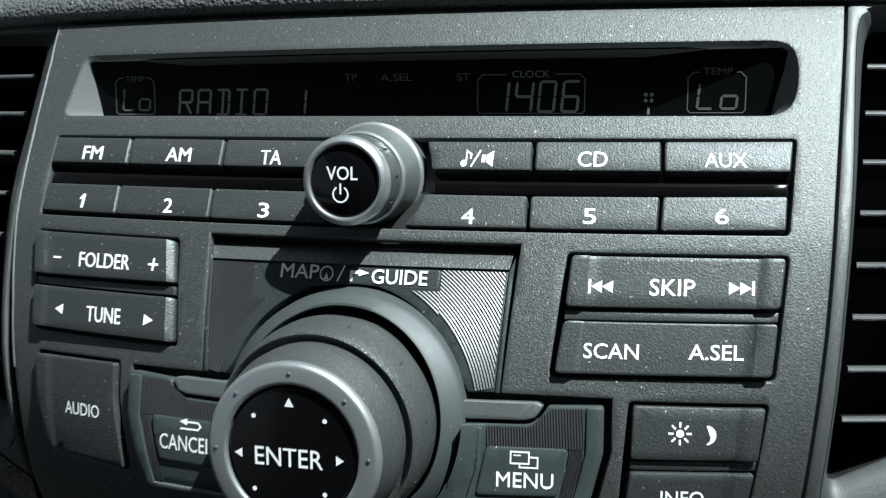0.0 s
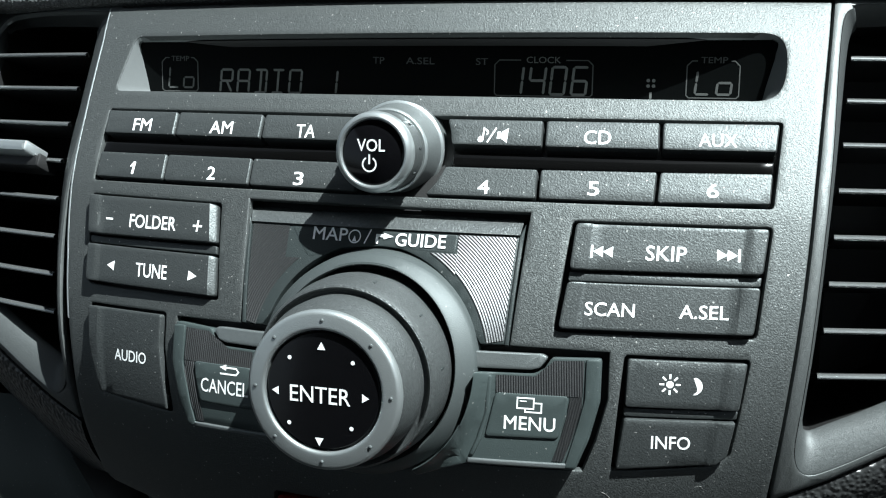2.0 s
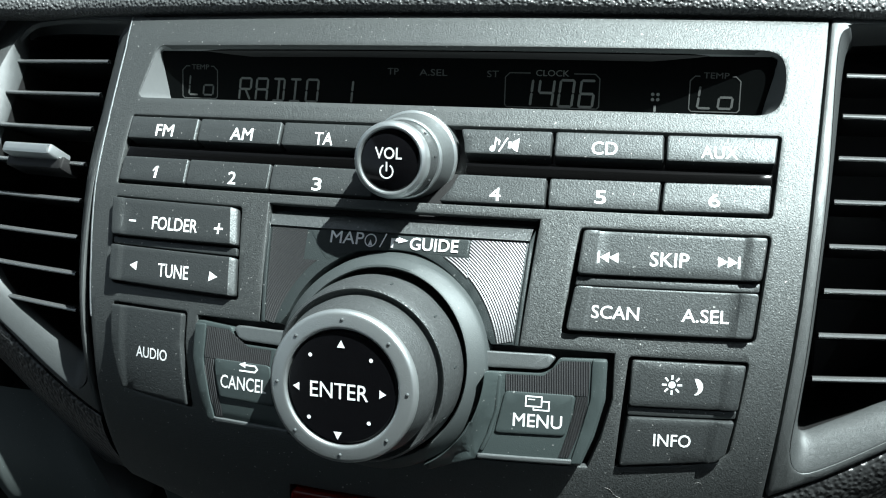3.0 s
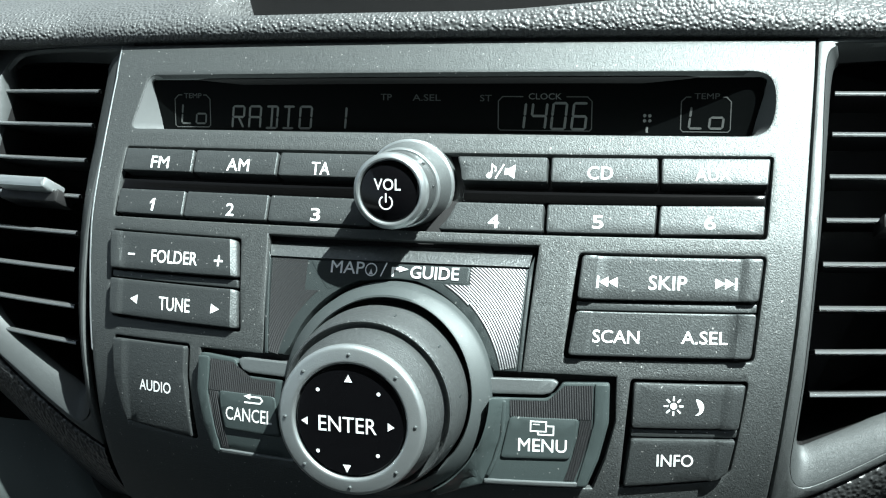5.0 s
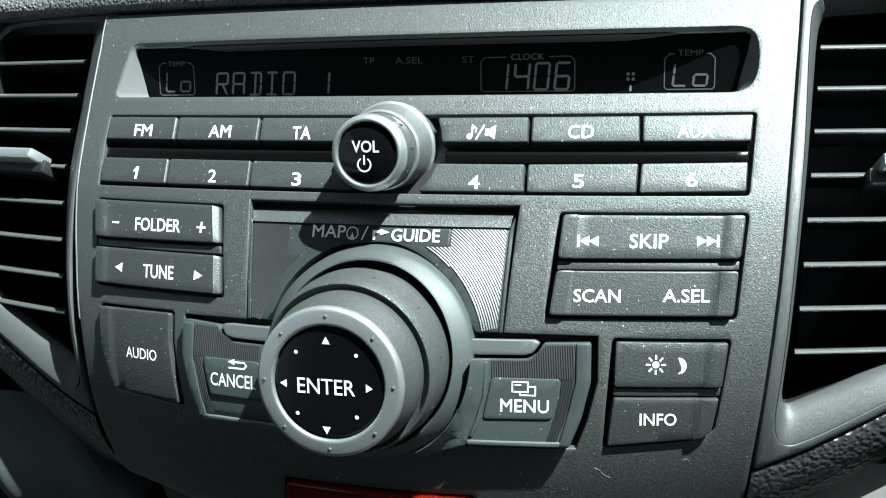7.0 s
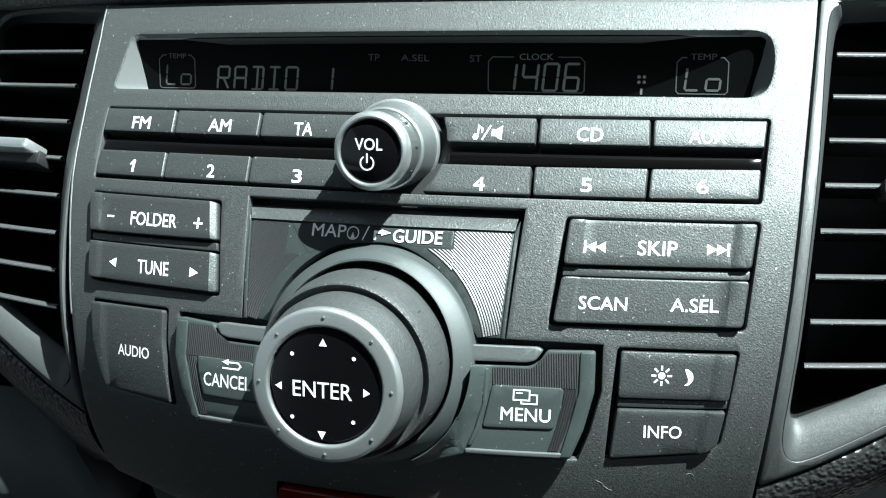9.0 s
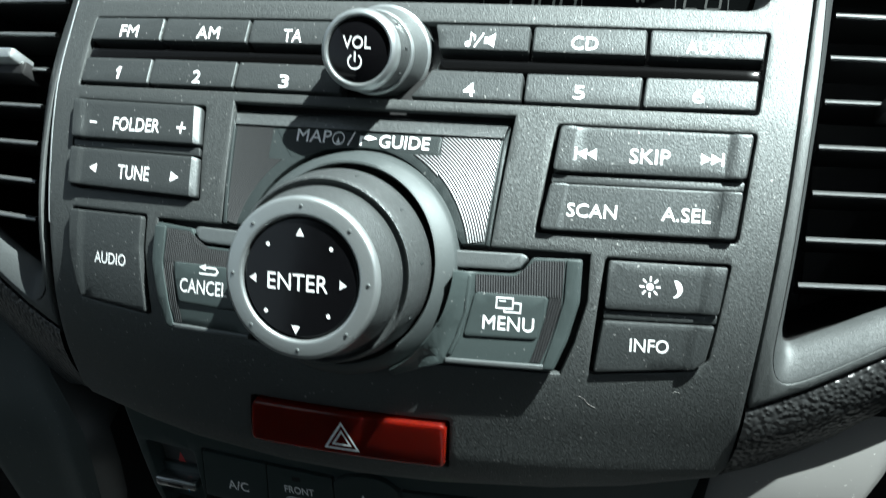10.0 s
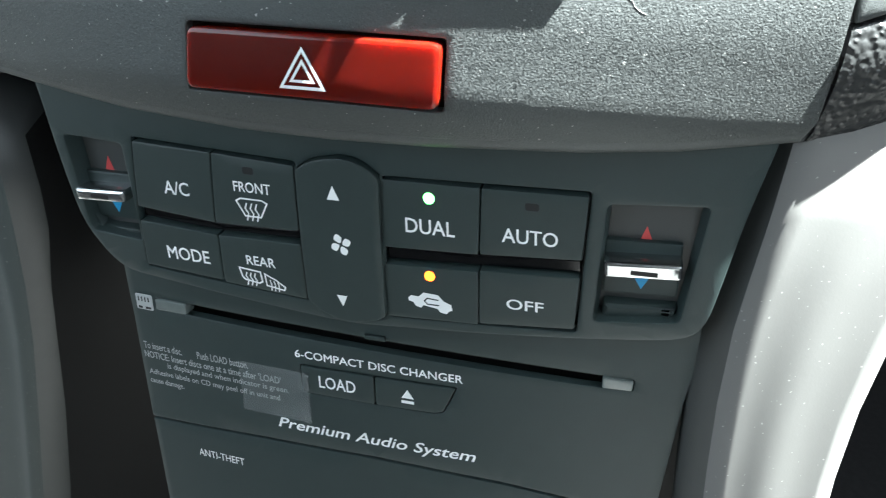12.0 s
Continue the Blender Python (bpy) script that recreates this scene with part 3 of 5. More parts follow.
PLUS = [box(-68.2, -66.75, -38.25, -37.6), box(-66.75, -66.05, -38.25, -37.6), box(-66.05, -64.6, -38.25, -37.6), box(-66.75, -66.05, -39.7, -38.25), box(-66.75, -66.05, -37.6, -36.1)]
button([(-114.3, -30.0), (-61.2, -30.4), (-58.9, -42.6), (-111.9, -42.8)], audio,
       [says("FOLDER", -84.8, -37.8, 19.4, 4.4, shear=-0.09), shows([box(-105.0, -101.9, -38.0, -37.4)]), shows(PLUS)], 2.2, bevel=0.5, chamfer=2.0, ends=(5.2, 0, 0.5), label="dark grey rocker button marked FOLDER")
button([(-111.3, -46.3), (-58.2, -46.8), (-56.9, -59.3), (-110.0, -58.6)], audio,
       [says("TUNE", -82.2, -53.5, 13.0, 4.5, shear=-0.08), shows([triangle(-99.8, -52.9, 3.2, 3.2, "left")]), shows([triangle(-65.4, -53.7, 3.4, 3.2, "right")])], 2.2, bevel=0.5, chamfer=2.0, ends=(5.2, 0, 0.5),
       label="dark grey rocker button marked TUNE")
part("divider", solid(rounded([(-112.6, -43.4), (-59.0, -43.4), (-58.6, -46.0), (-112.2, -45.7)], 0.5, 2), -4.5, 0.2, upper, 0.4), BUTTON, audio)


def skip_mark(cx, cz, way):
    t = [triangle(cx - 1.5, cz, 2.9, 3.2, way), triangle(cx + 1.4, cz, 2.9, 3.2, way)]
    s = 3.3 if way == "right" else -3.3
    return t + [box(cx + s - 0.35, cx + s + 0.35, cz - 1.8, cz + 1.8)]


button([(59.6, -30.7), (115.6, -30.8), (114.3, -43.6), (58.7, -43.9)], audio,
       [says("SKIP", 86.5, -38.5, 11.8, 4.3), *each(skip_mark(68.2, -38.6, "left") + skip_mark(104.0, -38.4, "right"))], 1.5, bevel=0.5, r=1.4, ends=(5.4, 6.2, 0.7), label="dark grey rocker button marked SKIP")
button([(58.5, -47.5), (113.9, -47.3), (112.6, -60.7), (56.8, -60.9)], audio,
       [says("SCAN", 71.4, -54.9, 14.4, 3.9), says("A.SEL", 98.3, -54.6, 14.0, 3.9)], 1.5, bevel=0.5, r=1.4, ends=(5.4, 6.2, 0.7), label="dark grey rocker button marked SCAN and A.SEL")
part("divider", solid(rounded([(58.7, -44.4), (114.3, -44.2), (114.0, -46.8), (58.5, -47.0)], 0.5, 2), -4.5, 0.2, upper, 0.4), BUTTON, audio)

SUNMARK = [disc(89.9, -75.4, 1.05, 16)] + [q for i in range(8) for q in stroke([(89.9 + 1.8 * math.cos(i * math.pi / 4), -75.4 + 1.8 * math.sin(i * math.pi / 4)),
                                                                               (89.9 + 2.8 * math.cos(i * math.pi / 4), -75.4 + 2.8 * math.sin(i * math.pi / 4))], 0.55)]
MOON = arc(96.5, -75.7, 2.6, -75, 75, 12) + arc(95.2, -75.7, 2.8, 62, -62, 12)
button([(77.7, -68.5), (111.5, -68.7), (109.8, -82.5), (77.5, -82.5)], audio, each(SUNMARK + [MOON]), 1.2, bevel=0.5, ends=(0, 6.0, 0.6), label="dark grey button with a sun and moon sign")
button([(77.4, -86.0), (109.1, -86.0), (107.1, -96.4), (103.8, -99.2), (75.4, -101.8)], audio, [says("INFO", 90.9, -92.7, 11.1, 4.0)], 1.2, bevel=0.5, ends=(0, 6.0, 0.6), label="dark grey button marked INFO")
part("divider", solid(rounded([(77.5, -83.0), (109.8, -83.0), (109.5, -85.5), (77.3, -85.5)], 0.5, 2), -4.5, 0.1, upper, 0.4), BUTTON, audio)
button([(-108.3, -67.1), (-76.8, -67.0), (-76.6, -77), (-73.3, -98.4), (-103.3, -96.2), (-107.3, -80)], audio, [says("AUDIO", -88.8, -82.1, 13.8, 3.9)], 1.6, bevel=0.5, chamfer=0, ends=(5.5, 0, 0.6),
       label="large dark grey button marked AUDIO")

# ---- the display
display = thing("radio_display", (0, 10, 18), "recessed black display reading RADIO 1 and 14:06", "display")
inner = []
for x, z in DISPLAY_HOLE:
    t = (z - 7.3) / 21.5
    k = min(1, max(0, (abs(x) - 90) / 28))
    side = (-1 if x < 0 else 1) * (112.5 + 5.0 * t)
    inner.append((x + (side - x) * k, 6.8 + t * 20.5))
part("surround", bridged([[upper(x, -0.4, z) for x, z in DISPLAY_HOLE], [upper(x, -1.5, z) for x, z in offset(DISPLAY_HOLE, 0.15)],
                          [glass(x, -0.4, z) for x, z in inner]]), SURROUND, display, "silver grey sloping surround")
part("glass", solid(rounded(box(-116.5, 116.5, 4, 28.4), 2, 2), -3, 0, glass, 0.3), LCD, display, "dark display glass")


def caption(text, cx, cz, w, tall, mat=FAINT):
    printed(words(text, cx, cz, w, tall, 0.08, glass, 0.0), mat, display)


def frame_box(x0, x1, z0, z1, gap0, gap1):
    """A thin rounded frame with a gap in its upper edge for the caption."""
    r = 1.6
    pts = [(gap0, z1), (x0 + r, z1), (x0, z1 - r), (x0, z0 + r * 0.5), (x0 + r * 0.5, z0), (x1 - r * 0.5, z0), (x1, z0 + r * 0.5), (x1, z1 - r), (x1 - r, z1), (gap1, z1)]
    return stroke(pts, 0.38)


def readout(text, x0, x1, z0, z1, w, mat):
    """One part for each character of a reading."""
    cell = (x1 - x0) / (len(text) - 0.34)
    for i, ch in enumerate(text):
        if ch != " ":
            part("character", polys(segments(ch, x0 + cell * i, x0 + cell * (i + 0.66), z0, z1, w), 0.1, glass), mat, display)


readout("RADIO 1", -83.0, -36.2, 8.3, 16.6, 0.85, SEGMENT)
readout("14", 27.6, 40.6, 9.2, 18.5, 0.9, SEGMENT)
readout("06", 42.9, 55.2, 9.2, 18.5, 0.9, SEGMENT)
for z in (12.2, 15.4):
    part("colon_dot", polys([disc(41.9 + 0.1 * z, z, 0.42, 10)], 0.1, glass), FAINT, display)
readout("Lo", -104.8, -94.4, 9.8, 17.4, 0.7, FAINT)
readout("Lo", 91.6, 103.0, 10.0, 17.6, 0.8, FAINT)
part("frame", polys(frame_box(23.4, 57.6, 8.6, 20.8, 32.5, 48.5), 0.1, glass), FAINT, display)
part("frame", polys(frame_box(-107.5, -92.3, 8.4, 20.9, -104.4, -95.0), 0.1, glass), FAINT, display)
part("frame", polys(frame_box(88.8, 105.7, 8.8, 20.9, 92.0, 103.0), 0.1, glass), FAINT, display)
caption("CLOCK", 40.6, 20.9, 12.0, 2.2, SEGMENT)
caption("TEMP", 97.5, 21.2, 8.6, 2.0)
caption("TEMP", -99.7, 20.6, 7.6, 1.9)
caption("TP", -19.6, 20.4, 4.4, 2.4)
caption("A.SEL", -3.9, 20.3, 10.8, 2.4)
caption("ST", 18.7, 20.2, 4.4, 2.4)
part("fan_mark", polys([disc(77.2 + 0.9 * a, 13.4 + 0.9 * b, 0.62, 8) for a in (-1, 1) for b in (-1, 1)] + [box(76.8, 77.6, 8.3, 10.4)], 0.1, glass), SEGMENT, display)

# ---- volume knob
vol = part("volume_knob", turned([(12.2, -20), (12.35, -27), (12.3, -34.9), (0, -34.9)], -1.3, -10.2), KNOBSIDE, audio, "grey volume knob with silver rim and black face")
part("rim", turned([(12.25, -34.0), (12.5, -34.5), (12.55, -35.8), (12.3, -37.1), (11.7, -38.0), (10.9, -38.4), (10.4, -38.3), (10.05, -37.8), (9.95, -36.0)], -1.3, -10.2), SATIN, vol, "satin silver rim")
part("face", turned([(9.95, -36.0), (9.9, -37.3), (9.4, -37.6), (0, -37.7)], -1.3, -10.2), GLOSSBLACK, vol, "gloss black knob face")
part("skirt", turned([(15.2, -4.0), (15.3, -13.0), (15.2, -14.2), (14.8, -14.8), (14.3, -16.6), (13.7, -19.6), (13.3, -22.6), (13.2, -23.8), (12.9, -24.3), (12.2, -24.2)], -1.3, -10.2), DARKSATIN, vol, "flared grey knob skirt")
part("edge_ring", turned([(15.1, -12.6), (15.7, -13.0), (15.8, -13.8), (15.3, -14.4), (14.8, -14.6)], -1.3, -10.2), SATIN, vol, "bright edge of the skirt")
part("edge_ring", turned([(13.3, -23.4), (13.5, -24.0), (13.3, -24.7), (12.8, -25.0), (12.2, -24.9)], -1.3, -10.2), SATIN, vol, "bright edge of the skirt")
for i in range(5):
    a = radians(44 - 38 * i)
    part("notch", solid(rounded(box(-1.1, 1.1, -0.4, 0.4), 0.3, 2), -0.5, 0.4, lambda x, h, z: plain(-1.3 + (12.3 + h) * math.cos(a) - z * math.sin(a), -28.8 + x, -10.2 + (12.3 + h) * math.sin(a) + z * math.cos(a)), 0.15), BUTTON, vol)
knob_face = surface(lambda x, z: -0.0377)
printed(words("VOL", -1.9, -8.0, 9.1, 3.8, 0.08, knob_face, 0.010), WHITE, vol)
POWER = stroke(arc(-2.4, -13.8, 2.15, 125, 415, 22), 0.5) + stroke([(-2.4, -13.6), (-2.4, -11.0)], 0.55)
part("sign", polys(POWER, 0.08, knob_face), WHITE, vol)

# ---- selector knob
sel = part("selector_knob", turned([(24.6, -56), (24.7, -65.4), (24.4, -67.0), (23.6, -70.6), (22.8, -74.4), (0, -74.4)], *KNOB, 96), KNOBSIDE, audio, "large grey selector knob with silver rim")
part("rim", turned([(22.6, -73.2), (22.85, -73.8), (22.9, -75.4), (22.7, -76.1), (22.2, -76.6), (21.9, -76.75), (21.5, -76.85), (18.6, -77.1), (18.1, -77.12), (17.8, -77.0), (17.45, -76.6), (17.2, -73.0)], *KNOB, 96), SATIN, sel, "satin silver rim")
part("face", turned([(17.1, -73.6), (17.0, -75.7), (16.5, -76.2), (0, -76.28)], *KNOB, 96), GLOSSBLACK, sel, "gloss black selector face")
part("skirt", turned([(26.8, -22), (27.0, -43.5), (28.3, -45.2), (28.8, -46.4), (28.8, -50.5), (28.1, -57.6), (27.7, -60.6), (27.3, -61.6), (26.8, -61.9), (26.3, -61.5), (25.9, -60.4), (25.5, -57.5)], *KNOB, 96), KNOBSIDE, sel, "grey stepped skirt of the selector")
part("groove", turned([(26.5, -60.9), (25.8, -60.2), (25.0, -60.0), (24.2, -60.4)], *KNOB, 96), KNOBSIDE, sel)
sel_face = surface(lambda x, z: -0.0763)
printed(words("ENTER", -2.4, -75.7, 18.1, 4.7, 0.1, sel_face, 0.001), WHITE, sel)
for make in ([triangle(-2.0, -61.6, 2.5, 2.3, "up")], [triangle(-2.6, -89.2, 2.6, 2.4, "down")], [triangle(-15.9, -75.4, 2.1, 2.5, "left")], [triangle(11.1, -75.4, 2.1, 2.6, "right")],
             [disc(-11.5, -65.6, 0.62, 12)], [disc(7.3, -65.7, 0.62, 12)], [disc(-11.7, -84.4, 0.62, 12)], [disc(7.0, -84.4, 0.62, 12)]):
    part("sign", polys(make, 0.12, sel_face), WHITE, sel)
for i in range(8):
    a = radians(90 + 45 * i)
    part("dimple", turned([(0.55, -76.6), (0.52, -77.15), (0.3, -77.3), (0, -77.32)], KNOB[0] + 20.2 * math.cos(a), KNOB[1] + 20.2 * math.sin(a), 14), DARKSATIN, sel)
for i in range(6):
    a = radians(75 - 34 * i)
    part("notch", solid(rounded(box(-2.4, 2.4, -0.32, 0.32), 0.28, 3), -0.5, 0.35, lambda x, h, z: plain(KNOB[0] + (28.2 + h) * math.cos(a) - z * math.sin(a), -53.0 + x, KNOB[1] + (28.2 + h) * math.sin(a) + z * math.cos(a)), 0.15), SLATE, sel)
part("well_floor", bridged([[upper(KNOB[0] + r * math.cos(a * math.pi / 48), h, KNOB[1] + r * math.sin(a * math.pi / 48)) for a in range(96)] for r, h in ((33.0, -4.6), (24, -4.6))]), BLACK, audio)
collar = turned([(34.6, -14), (34.8, -35.0), (34.6, -36.2), (34.0, -37.0), (30.9, -40.0), (30.3, -40.2), (29.9, -39.6), (29.8, -20)], *KNOB, 96)
for v in collar.verts:
    if v.co.y < -0.03:
        v.co.y += min(0.0, upper_sheet(v.co.x, v.co.z) - 0.0070 + 0.040)
        out = Vector((v.co.x - KNOB[0] / 1000, v.co.z - KNOB[1] / 1000))
        if out.length > 0.0335:  # the ring is narrower above and wider beside the knob
            v.co.z -= 0.0018 * max(0.0, out.normalized().y) ** 2
            v.co.x += 0.0010 * max(0.0, out.normalized().x) ** 2
part("collar", collar, COLLAR, audio, "satin grey collar round the selector")

# ---- map / guide plate above the selector
ARC = arc(*KNOB, 35.4, 15, 165, 30)
GUIDE = [(-46.2, -34.6), (-43.9, -66.0), (-37.5, -66.2)] + ARC[::-1][1:-1] + [(34.5, -66.6), (42.5, -66.4), (44.2, -34.4)]
guide = part("guide_plate", solid(GUIDE, -4.6, 1.9, module, 0.25), SLATE, audio, "grey plate with ribbed corners marked MAP and GUIDE")
part("top_lip", bridged([[module(x, h, z) for x, h, z in row] for row in (
    [(-47.9 + 93.8 * i / 24, -4.6, -29.0) for i in range(25)], [(-47.8 + 93.6 * i / 24, 0.5, -29.2) for i in range(25)],
    [(-47.2 + 92.3 * i / 24, 1.2, -29.9) for i in range(25)], [(-46.1 + 90.4 * i / 24, 2.6, -34.5) for i in range(25)], [(-46.1 + 90.4 * i / 24, 1.0, -34.8) for i in range(25)])]), KNOBSIDE, guide, "bright bevelled upper lip")
part("side_rim", solid([(-47.8, -30.9), (-44.6, -66.3), (-43.4, -66.3), (-46.2, -34.7)], -4.6, 2.4, module, 0.3), SLATE, guide)
part("side_rim", solid([(45.9, -31.0), (44.2, -34.6), (41.9, -66.6), (43.0, -66.6)], -4.6, 2.4, module, 0.3), SLATE, guide)
part("text_panel", solid(rounded([(-31.5, -34.9), (25.0, -34.8), (24.4, -40.7), (13.5, -40.5), (0, -39.6), (-14, -41.0), (-24, -44.6)], 1.5, 3), 0, 1.96, module, 0.2), SLATE, guide)
for r0, r1, lines in ((38.6, 62, [(0, -35.1, 0, 1), (25.2, 0, -1, 0), (43.4, -35, 1, -0.065)]), (38.0, 44, [(0, -40.9, 0, 1), (25.2, 0, 1, 0), (10.5, 0, -1, 0)]),
                      (39.0, 62, [(0, -35.1, 0, 1), (-32.0, 0, 1, 0), (-45.4, -35, -1, -0.07)]), (39.0, 50, [(0, -44.9, 0, 1), (-32.0, 0, -1, 0), (-24.5, 0, 1, 0)])):
    part("ribbing", ringed(KNOB, r0, r1, lines, 2.0, module, 0.80, 0.19), RIB, guide, "fine curved ribs")
printed(words("MAP", -17.2, -36.9, 12.0, 4.0, 2.3, module, 0.004), WHITE, guide)
part("sign", polys(stroke(arc(-8.8, -37.3, 1.95, 0, 360, 18), 0.4) + [triangle(-8.8, -37.9, 1.5, 1.9, "up")] + stroke([(-5.3, -39.2), (-3.5, -35.0)], 0.45), 2.3, module), WHITE, guide)
part("sign", polys(stroke([(-1.2, -38.8), (-1.2, -36.6), (1.0, -36.6)], 0.9) + [triangle(2.6, -36.7, 3.2, 1.9, "right")], 2.3, module), WHITE, guide)
printed(words("GUIDE", 13.1, -37.5, 16.4, 4.0, 2.3, module, 0.010), WHITE, guide)


# ---- cancel and menu paddles
def shoulder(x, z):
    """The menu paddle rises towards the selector's collar."""
    r = math.hypot(x - KNOB[0], z - KNOB[1])
    rise = min(1.0, max(0.0, (z + 107) / 10))
    return 6.5 * max(0.0, 1 - max(0.0, r - 35.0) / 6.0) ** 2 * rise


menu_face = surface(lambda x, z: upper_sheet(x, z) - 0.10 * max(0.0, -0.090 - z))


def paddle(sgn, label):
    face = menu_face if sgn > 0 else upper
    f = (lambda pts: pts) if sgn > 0 else (lambda pts: mirror(pts))
    body = f([(33.5, -74.6), (50.5, -74.2), (53.4, -73.0), (55.8, -69.2), (70.3, -68.8), (70.4, -81.0), (67.6, -92.8), (64.0, -102.0), (31.6, -102.2), (24.5, -104.4), (16.6, -107.4)] + arc(*KNOB, 35.3, -62, -3, 14)) if sgn > 0 else \
        f([(33.5, -74.6), (50.5, -74.2), (53.4, -73.0), (55.8, -69.2), (69.8, -68.2), (69.2, -80.0), (66.4, -92.0), (62.8, -99.8), (31.6, -100.6), (32.4, -90)])
    p = part("paddle", solid(rounded(body, 0.8, 2), -4.6, 2.2, face, 0.5, step=2.5, tall=shoulder if sgn > 0 else None), PADDLE, audio, label)
    part("strip", solid(rounded(f([(29.5, -68.7), (53.0, -68.4), (54.6, -69.4), (52.6, -72.4), (50, -73.2), (32, -73.6)]), 0.7, 2), -4.6, 2.6, face, 0.5), DARKSATIN, p)
    part("ribbing", ribbed(ccw(f([(39.6, -75.2), (51.2, -75.0), (54.0, -73.8), (56.4, -70.2), (65.2, -69.8), (65.2, -80.2), (39.8, -80.2)])), 2.3, face, 4 * sgn, 0.74, 0.25), RIB, p, "fine upright ribs")
    part("ribbing", ribbed(ccw(f([(61.6, -80.4), (65.2, -80.4), (65.0, -84), (62.6, -93), (60.2, -99.5), (57.2, -99.5), (59.6, -92), (61.2, -85)])), 2.3, face, -12 * sgn, 0.74, 0.25), RIB, p, "fine upright ribs")
    part("rim", solid(rounded(f([(65.7, -69.2), (70.0, -69.2), (70.0, -81.0), (67.2, -92.6), (63.8, -101.4), (60.6, -101.4), (63.0, -92.6), (65.8, -81)]), 0.6, 2), 0, 2.9, face, 0.5), PADDLE, p)
    part("rim", solid(rounded(f([(32.2, -100.2), (61.4, -100.0), (61.0, -101.5), (32.2, -101.7)]), 0.4, 2), 0, 2.9, face, 0.4), DARKSATIN, p)
    if sgn > 0:
        part("ridge", solid(rounded([(36.6, -75.2), (38.6, -75.4), (38.3, -86), (36.2, -94.5), (34.0, -99.5), (32.6, -99.3), (34.8, -94), (36.9, -86)], 0.6, 2), 0, 3.0, face, 0.6), PADDLE, p)
    part("key_cap", solid(rounded(f([(39.8, -80.2), (61.2, -80.1), (60.6, -85), (58.7, -92.9), (37.2, -93.4)]), 1.2, 3), 0, 2.8, face, 0.4), PADDLE, p, "raised flat key")
    return p


menu = paddle(1, "grey paddle button marked MENU")
cancel = paddle(-1, "grey paddle button marked CANCEL")
printed(words("MENU", 50.2, -88.8, 15.0, 4.3, 2.88, menu_face, 0.002), WHITE, menu)
part("sign", polys(stroke([(46.4, -84.3), (51.2, -84.3), (51.2, -81.3), (46.4, -81.3)], 0.42, True) + stroke([(51.4, -82.6), (53.5, -82.6), (53.5, -85.3), (48.8, -85.3), (48.8, -84.5)], 0.42)
                     + stroke([(47.2, -82.2), (49.0, -82.2)], 0.3), 2.88, menu_face), WHITE, menu)
printed(words("CANCEL", -49.3, -87.2, 17.8, 4.5, 2.88, upper, 0.004), WHITE, cancel)
part("sign", polys([triangle(-50.0, -80.9, 2.6, 2.0, "left")] + stroke([(-49.2, -80.9), (-45.0, -80.9), (-44.1, -81.9), (-45.0, -82.9), (-50.8, -82.9)], 0.55), 2.88, upper), WHITE, cancel)

# ---- hazard switch
hazard = thing("hazard_switch", (0, -42, -130), "red translucent hazard warning switch with white triangle", "car switch")
part("lens", solid(rounded([(-33.4, -122.6), (32.1, -122.9), (31.1, -137.9), (-35.2, -137.3)], 2.4, 4), -4.6, 1.8, upper, 1.0), REDLENS, hazard)
tri = [(-1.9, -126.2), (3.3, -135.1), (-7.6, -135.1)]
c0 = (sum(p[0] for p in tri) / 3, sum(p[1] for p in tri) / 3)
t2 = [(c0[0] + (x - c0[0]) * 0.52, c0[1] + (z - c0[1]) * 0.52) for x, z in tri]
part("sign", polys(stroke(tri, 0.7, True) + stroke(t2, 0.65, True), 1.88, upper), WHITE, hazard)

# ================================================================ vents
VENT_IN = [(147.6, 40.0), (143.6, 38.4), (141.5, 34.6), (140.0, 22), (138.0, -3), (135.9, -32), (134.0, -62), (132.8, -78), (132.6, -88.5), (134.4, -92.6), (141, -90.2), (158, -82.2), (181, -68.5), (195, -41), (200, 0), (199, 30), (187, 41.0)]
LEFT_IN = [(157.0, 40.2), (152.4, 37.0), (149.2, 29.0), (145.0, 8), (142.6, -8), (138.2, -36), (135.2, -62), (133.9, -79), (133.7, -89.3), (135.5, -93.4), (142, -91), (159, -83), (182, -69.3), (196, -42), (200.5, -1), (205.5, 28), (210, 40.5)]
VENT_OUT = [(144.2, 39.3), (139.2, 37.8), (136.2, 34), (134.8, 20), (133.5, -8), (131.5, -37), (129.4, -65), (128.0, -80), (126.8, -96), (130, -103), (138, -101.3), (158, -90.7), (186, -74), (202, -43), (206.5, 0), (205, 33), (190, 39.6)]
TRIM = [(133.3, 42), (132.2, 27), (131.4, 16), (130.1, -2), (129.0, -18), (128.1, -33), (126.9, -50), (125.3, -67), (123.1, -88), (120.9, -110), (121.2, -112.2), (137, -105.6), (158, -94.4), (185, -78.5), (206, -62), (222, -30), (224, 42)]


